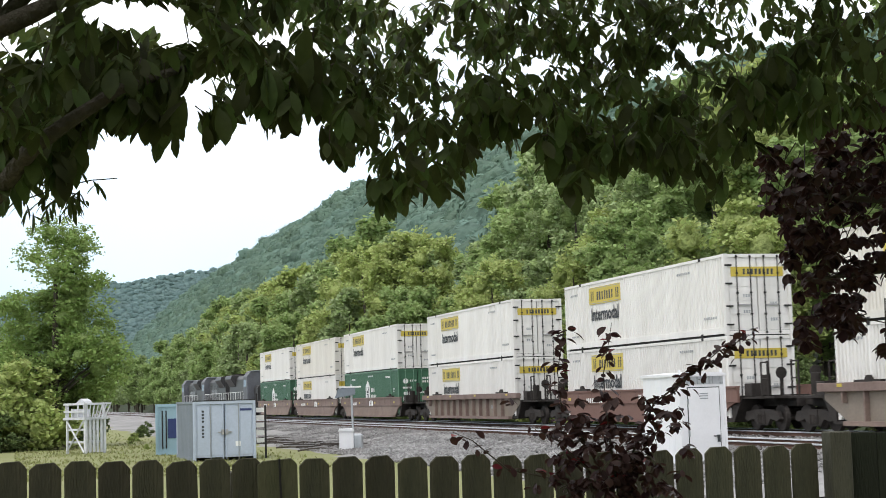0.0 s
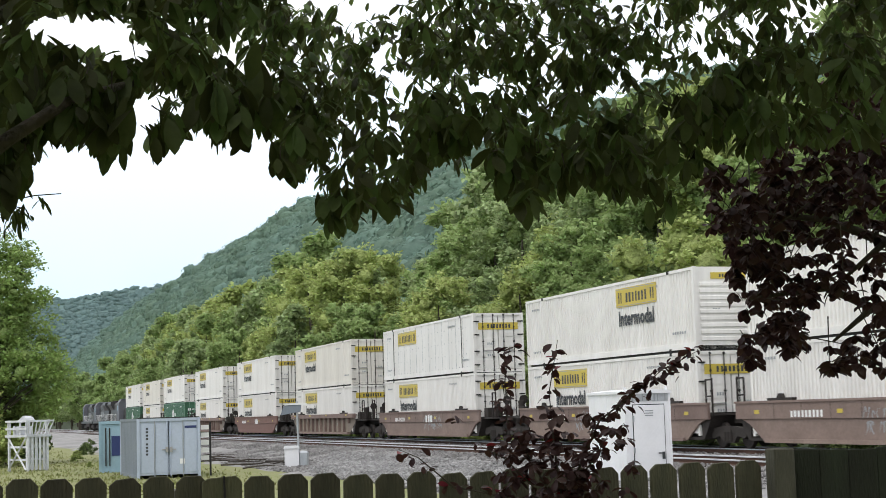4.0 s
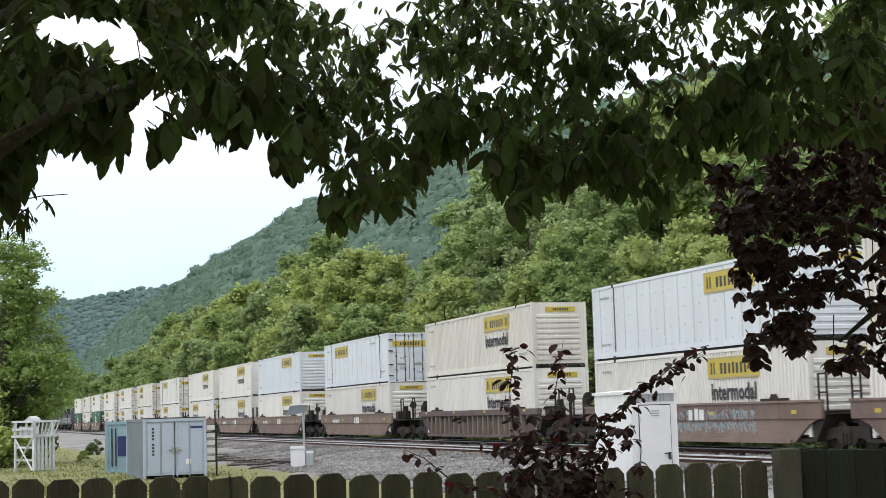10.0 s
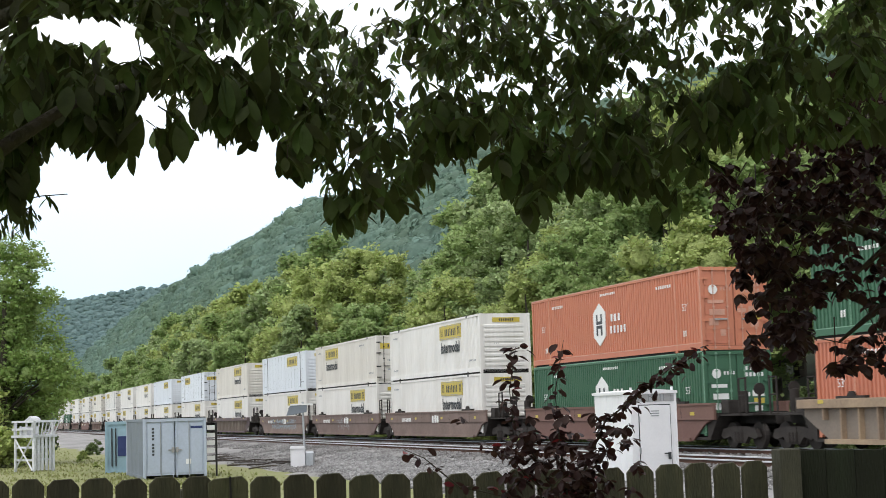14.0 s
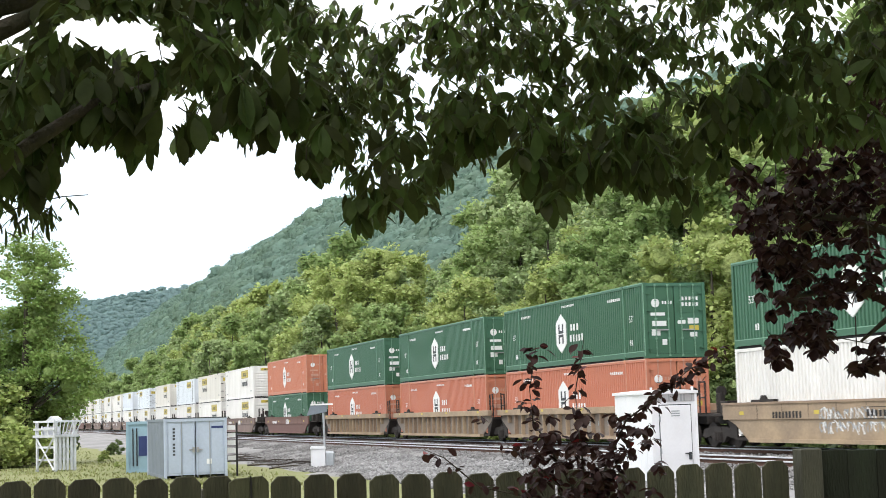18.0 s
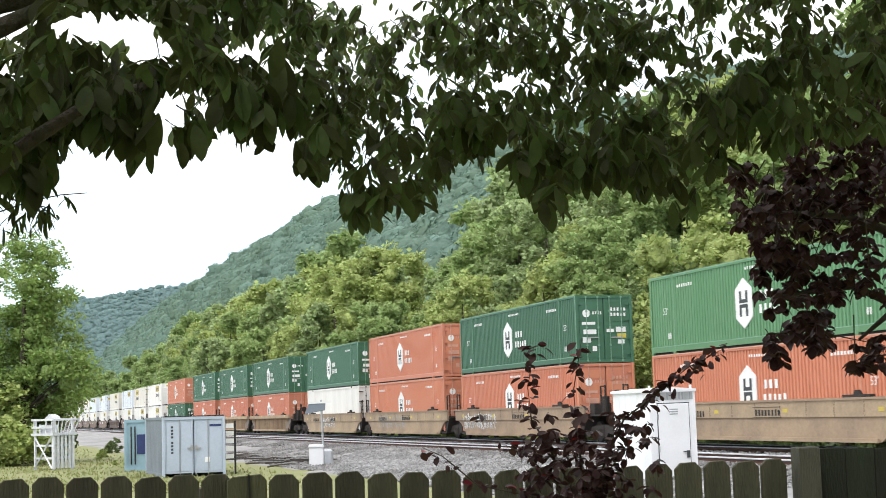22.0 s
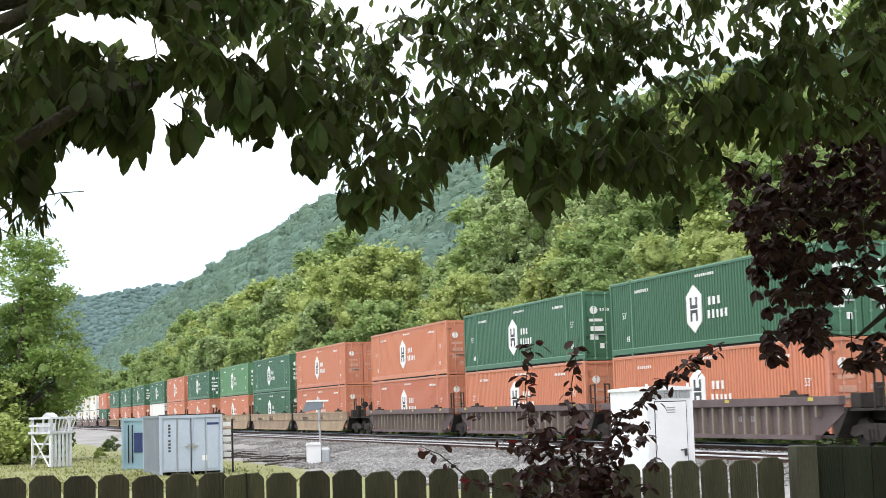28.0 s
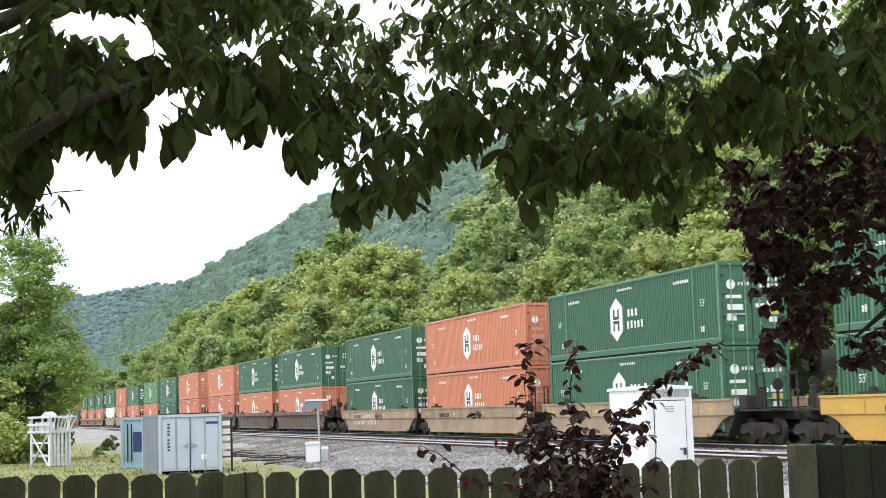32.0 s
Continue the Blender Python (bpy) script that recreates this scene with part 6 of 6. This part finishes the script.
    def whorls(x0, x1, n, deep, lift, near, far_):
        """Nodes between x0 and x1 and from the lower edge up to deep above it."""
        c = max(2, n // 8) if far_ < 5 else n // 3
        own = rng.integers(0, c, n)
        x = rng.uniform(x0, x1, c)[own] + rng.normal(0, 0.038, n)
        low = np.interp(x, edge_x, edge_z) + lift
        z = low + np.clip(deep * rng.random(c)[own] + rng.normal(0, 0.028, n), 0, None)
        d = rng.uniform(near, far_, len(x)) / 4.3
        return np.stack([x * d, 4.3 * d, 1.75 + (z - 1.75) * d], -1)

    cuts = [-1.40, -1.12, -0.92, -0.72, -0.50, -0.34, -0.12, 0.06, 0.24, 0.44, 0.60, 0.78, 1.0, 1.32]
    for x0, x1 in zip(cuts, cuts[1:]):
        mid = (x0 + x1) / 2
        top = float(np.interp(mid, edge_x, edge_z)) + 0.42
        wide = x1 - x0
        # hanging fringe, then the looser roof of leaves above it
        if mid < -0.48:
            sets = ((int(150 * wide), 0.20, 0.06, 3.9, 4.4, (5, 7), 0.098, 0.040, 1.0), (int(330 * wide), 0.40, 0.09, 4.2, 5.0, (4, 6), 0.080, 0.034, 0.5), (int(280 * wide), 0.48, 0.10, 5.0, 6.2, (4, 6), 0.080, 0.034, 0.4))
        else:
            sets = ((int(170 * wide), 0.22, 0.045, 4.0, 4.6, (5, 8), 0.074, 0.031, 1.0), (int(760 * wide), 0.50, 0.11, 4.4, 5.4, (4, 7), 0.056, 0.022, 0.5), (int(780 * wide), 0.54, 0.12, 5.4, 6.8, (4, 6), 0.058, 0.022, 0.4))
        if mid < -0.8:
            sets += ((int(150 * wide), 0.30, 0.24, 3.5, 3.8, (4, 7), 0.075, 0.030, 0.6),)
        for n, deep, lift, near, far_, per, ln, wd, gain in sets:
            nodes = whorls(x0, x1, max(4, n), deep, lift, near, far_)
            bough(ob, "bough", nodes, LEAF, rng, per, ln, wd, gain, (mid, 4.4, top), ((0.40, 0.95) if mid < -0.48 else (0.25, 0.9)) if gain == 1.0 else (0.1, 0.8), stay=leafy)
    # the rest of the crown, overhead and behind: unseen, added for shade
    for i in range(9):
        cx, cy = -2.6 + 0.65 * i, rng.uniform(0.0, 3.0)
        nodes = np.stack([rng.normal(cx, 0.6, 120), rng.normal(cy, 0.9, 120), rng.normal(3.7, 0.22, 120)], -1)
        bough(ob, "bough", nodes, LEAF, rng, (5, 7), 0.19, 0.10, 0.3, (cx, cy, 3.9))
    for i in range(6):
        cx = -2.5 + 1.0 * i
        nodes = np.stack([rng.normal(cx, 0.5, 110), np.clip(rng.normal(4.2, 0.4, 110), 3.0, 4.9), np.clip(rng.normal(3.7, 0.2, 110), 3.4, 4.2)], -1)
        bough(ob, "bough", nodes, LEAF, rng, (5, 7), 0.15, 0.07, 0.3, (cx, 4.6, 3.7))
    for sx in (-1, 1):
        nodes = np.stack([sx * np.clip(rng.normal(2.4, 0.35, 200), 1.85, 3.2), np.clip(rng.normal(4.2, 0.6, 200), 2.5, 5.2), rng.normal(2.9, 0.4, 200)], -1)
        bough(ob, "bough", nodes, LEAF, rng, (5, 7), 0.13, 0.055, 0.3, (sx * 2.3, 4.4, 3.2))


def plum_tree():
    rng = np.random.default_rng(33)
    ob = thing("plum_tree", "purple-leaved plum tree with dense dark foliage", "tree")
    bm = bmesh.new()
    tube(bm, [(2.15, 5.9, -0.2), (2.1, 5.85, 1.2), (2.0, 5.8, 2.2), (1.85, 5.7, 3.2)], [0.09, 0.08, 0.065, 0.04], 10)
    part("trunk", bm, BARK, ob, smooth=True)
    for z0, pts in ((1.7, [(1.75, 5.7, 2.0), (1.4, 5.6, 2.15), (1.12, 5.6, 2.12)]), (1.9, [(1.75, 5.5, 2.12), (1.5, 5.4, 2.06), (1.36, 5.4, 1.95)]), (2.1, [(1.8, 5.5, 2.42), (1.55, 5.4, 2.28), (1.40, 5.4, 2.16)]), (2.0, [(1.7, 5.7, 2.3), (1.4, 5.6, 2.4), (1.08, 5.5, 2.42)]), (2.3, [(1.7, 5.6, 2.6), (1.35, 5.5, 2.7), (1.05, 5.5, 2.75)])):
        bm = bmesh.new()
        tube(bm, [(2.03, 5.82, z0)] + pts, [0.035, 0.022, 0.013, 0.005], 7)
        part("limb", bm, BARK, ob, smooth=True)
    # spans of the crown: from x0 outwards, between heights, with how many clusters
    spans = ((1.42, 1.78, 2.70, 2.95, 55), (1.18, 1.75, 2.50, 2.72, 95), (0.99, 1.30, 2.40, 2.58, 44), (1.05, 1.42, 2.26, 2.50, 78), (1.42, 1.75, 2.30, 2.50, 46), (1.05, 1.36, 2.08, 2.28, 66), (1.36, 1.75, 2.12, 2.30, 30),
             (1.12, 1.30, 1.97, 2.08, 24), (1.075, 1.13, 1.86, 1.98, 9), (1.24, 1.31, 1.91, 2.0, 9), (1.38, 1.58, 1.86, 1.98, 24), (1.5, 1.75, 1.92, 2.1, 18), (1.78, 2.25, 1.95, 2.9, 110))
    for x0, x1, z0, z1, n in spans:
        nodes = np.stack([rng.uniform(x0, x1, n), rng.uniform(5.25, 5.95, n), rng.uniform(z0, z1, n)], -1)
        nodes[:, 0] *= nodes[:, 1] / 5.6
        bough(ob, "bough", nodes, PLUM, rng, (6, 10), 0.045, 0.028, 0.5, ((x0 + x1) / 2 + 0.15, 5.6, z1 + 0.05), (0.0, 0.7))


def plum_sapling():
    """A thin purple sapling that stands up in front of the fence."""
    rng = np.random.default_rng(34)
    ob = thing("plum_sapling", "thin purple-leaved sapling with a few red young leaves, before the fence", "sapling")
    stems = (
        ([(0.44, 6.0, -0.05), (0.45, 6.0, 0.8), (0.437, 6.0, 1.365), (0.328, 6.0, 1.564), (0.247, 6.0, 1.708), (0.238, 6.0, 1.827), (0.268, 6.0, 1.99)], 125),
        ([(0.44, 6.0, -0.05), (0.45, 6.0, 0.8), (0.448, 6.0, 1.387), (0.422, 6.0, 1.627), (0.412, 6.0, 1.81), (0.452, 6.0, 2.01)], 90),
        ([(0.44, 6.0, -0.05), (0.45, 6.0, 0.8), (0.513, 6.0, 1.515), (0.6, 6.0, 1.697), (0.73, 6.0, 1.791), (0.85, 6.0, 1.885), (0.991, 6.0, 1.953)], 210),
        ([(0.44, 6.0, -0.05), (0.45, 6.0, 0.8), (0.339, 6.0, 1.455), (0.23, 6.0, 1.567), (0.143, 6.0, 1.613)], 38),
        ([(0.44, 6.0, -0.05), (0.45, 6.0, 0.8), (0.252, 6.0, 1.414), (0.035, 6.0, 1.464), (-0.096, 6.0, 1.577), (-0.172, 6.0, 1.612)], 38),
        ([(0.44, 6.0, -0.05), (0.45, 6.0, 0.8), (0.491, 6.0, 1.451), (0.578, 6.0, 1.557), (0.632, 6.0, 1.642)], 90),
    )
    for pts, n in stems:
        bm = bmesh.new()
        m = len(pts)
        tube(bm, pts, [0.0075 * (1 - 0.85 * i / (m - 1)) for i in range(m)], 6)
        stem = part("stem", bm, BARK, ob, smooth=True)
        # single leaves set along the upper half of the stem
        p = np.array(pts)
        seg = np.concatenate([[0], np.cumsum(np.linalg.norm(np.diff(p, axis=0), axis=1))])
        u = seg[-1] - (seg[-1] - 1.36) * rng.random(n)
        at = np.stack([np.interp(u, seg, p[:, q]) for q in range(3)], -1) + rng.normal(0, 0.016, (n, 3))
        ang = rng.random(n) * 6.28
        d = np.stack([np.cos(ang), 0.5 * np.sin(ang), rng.uniform(-0.8, 0.25, n)], -1)
        v, f = leaves_at(at, d, rng.uniform(0.6, 1.15, n), rng.normal(0, 0.6, n), leaf_shape(0.044, 0.027))
        part("leaves", np_mesh("leaves", v, f, PLUM, True), PLUM, stem)
        v, f = leaves_at(at[:5], d[:5] * np.array([1, 1, -0.5]), np.full(5, 0.75), rng.normal(0, 0.5, 5), leaf_shape(0.055, 0.03))
        part("young_leaves", np_mesh("young_leaves", v, f, RED_LEAF, True), RED_LEAF, stem, "young red leaves")
    nodes = np.stack([rng.normal(0.43, 0.15, 105), rng.normal(6.05, 0.1, 105), 1.26 + 0.46 * rng.random(105)], -1)
    bough(ob, "leaf_mass", nodes, PLUM, rng, (5, 8), 0.043, 0.026, 0.25, (0.46, 6.05, 1.3), (0.0, 0.7), twig=False)


overhanging_tree()
plum_tree()
plum_sapling()


def light_block_wall():
    """Unseen wall added behind the eye to close the garden and block light."""
    bm = bmesh.new()
    box(bm, -7, 7, -3.3, -3.0, -0.1, 5.2)
    tagged(part("wall_unseen_blocker", bm, SIDING), "plain unseen wall added behind the garden to block light", "wall", kind="structure")


light_block_wall()


# ---- what moves ----
def motions():
    end = 32.0
    for ob, u, z, turn in TRAIN:
        walk(ob, [(t, along(SPEED * t - u, TRACK_L, z, turn)) for t in (0.0, end / 2, end)])
    # gusts: how far the hanging leaves are pushed to the side, in hundredths of a metre
    gusts = ((0, 0.1), (1, 0.3), (2, 0.3), (3, 1.3), (3.5, 1.4), (5.5, 0.9), (6, -0.7), (7, 0.1), (8, 0.6), (9, -0.9), (10, -1.0), (11, -1.2), (12, -0.6), (13, 0.1), (14, 2.2), (14.5, 2.8),
             (16.5, 0.8), (17, 0.9), (17.5, 2.1), (18, 1.8), (18.5, 0.1), (19, -1.6), (19.5, 0.1), (20, 3.1), (20.5, 3.1), (21, 1.9), (21.5, 0.6), (22, 1.5), (22.5, 2.7), (23, 3.8), (23.5, 4.0),
             (24, 3.1), (25, 3.0), (25.5, 2.5), (27.5, 1.6), (28, 1.4), (28.5, 0.4), (29, -0.8), (30, -0.8), (31, -0.1), (32, -1.4))
    for ob, anchor, gain, phase in SWAYING:
        rows = []
        for t, g in gusts:
            a = g * gain * 0.9 + 0.6 * gain * math.sin(t * 1.7 + phase)
            rows.append((t, pose(*anchor, 0.8 * a * math.sin(phase + t * 0.9), -1.0 * a, 0.4 * a * math.cos(phase))))
        walk(ob, rows)


motions()
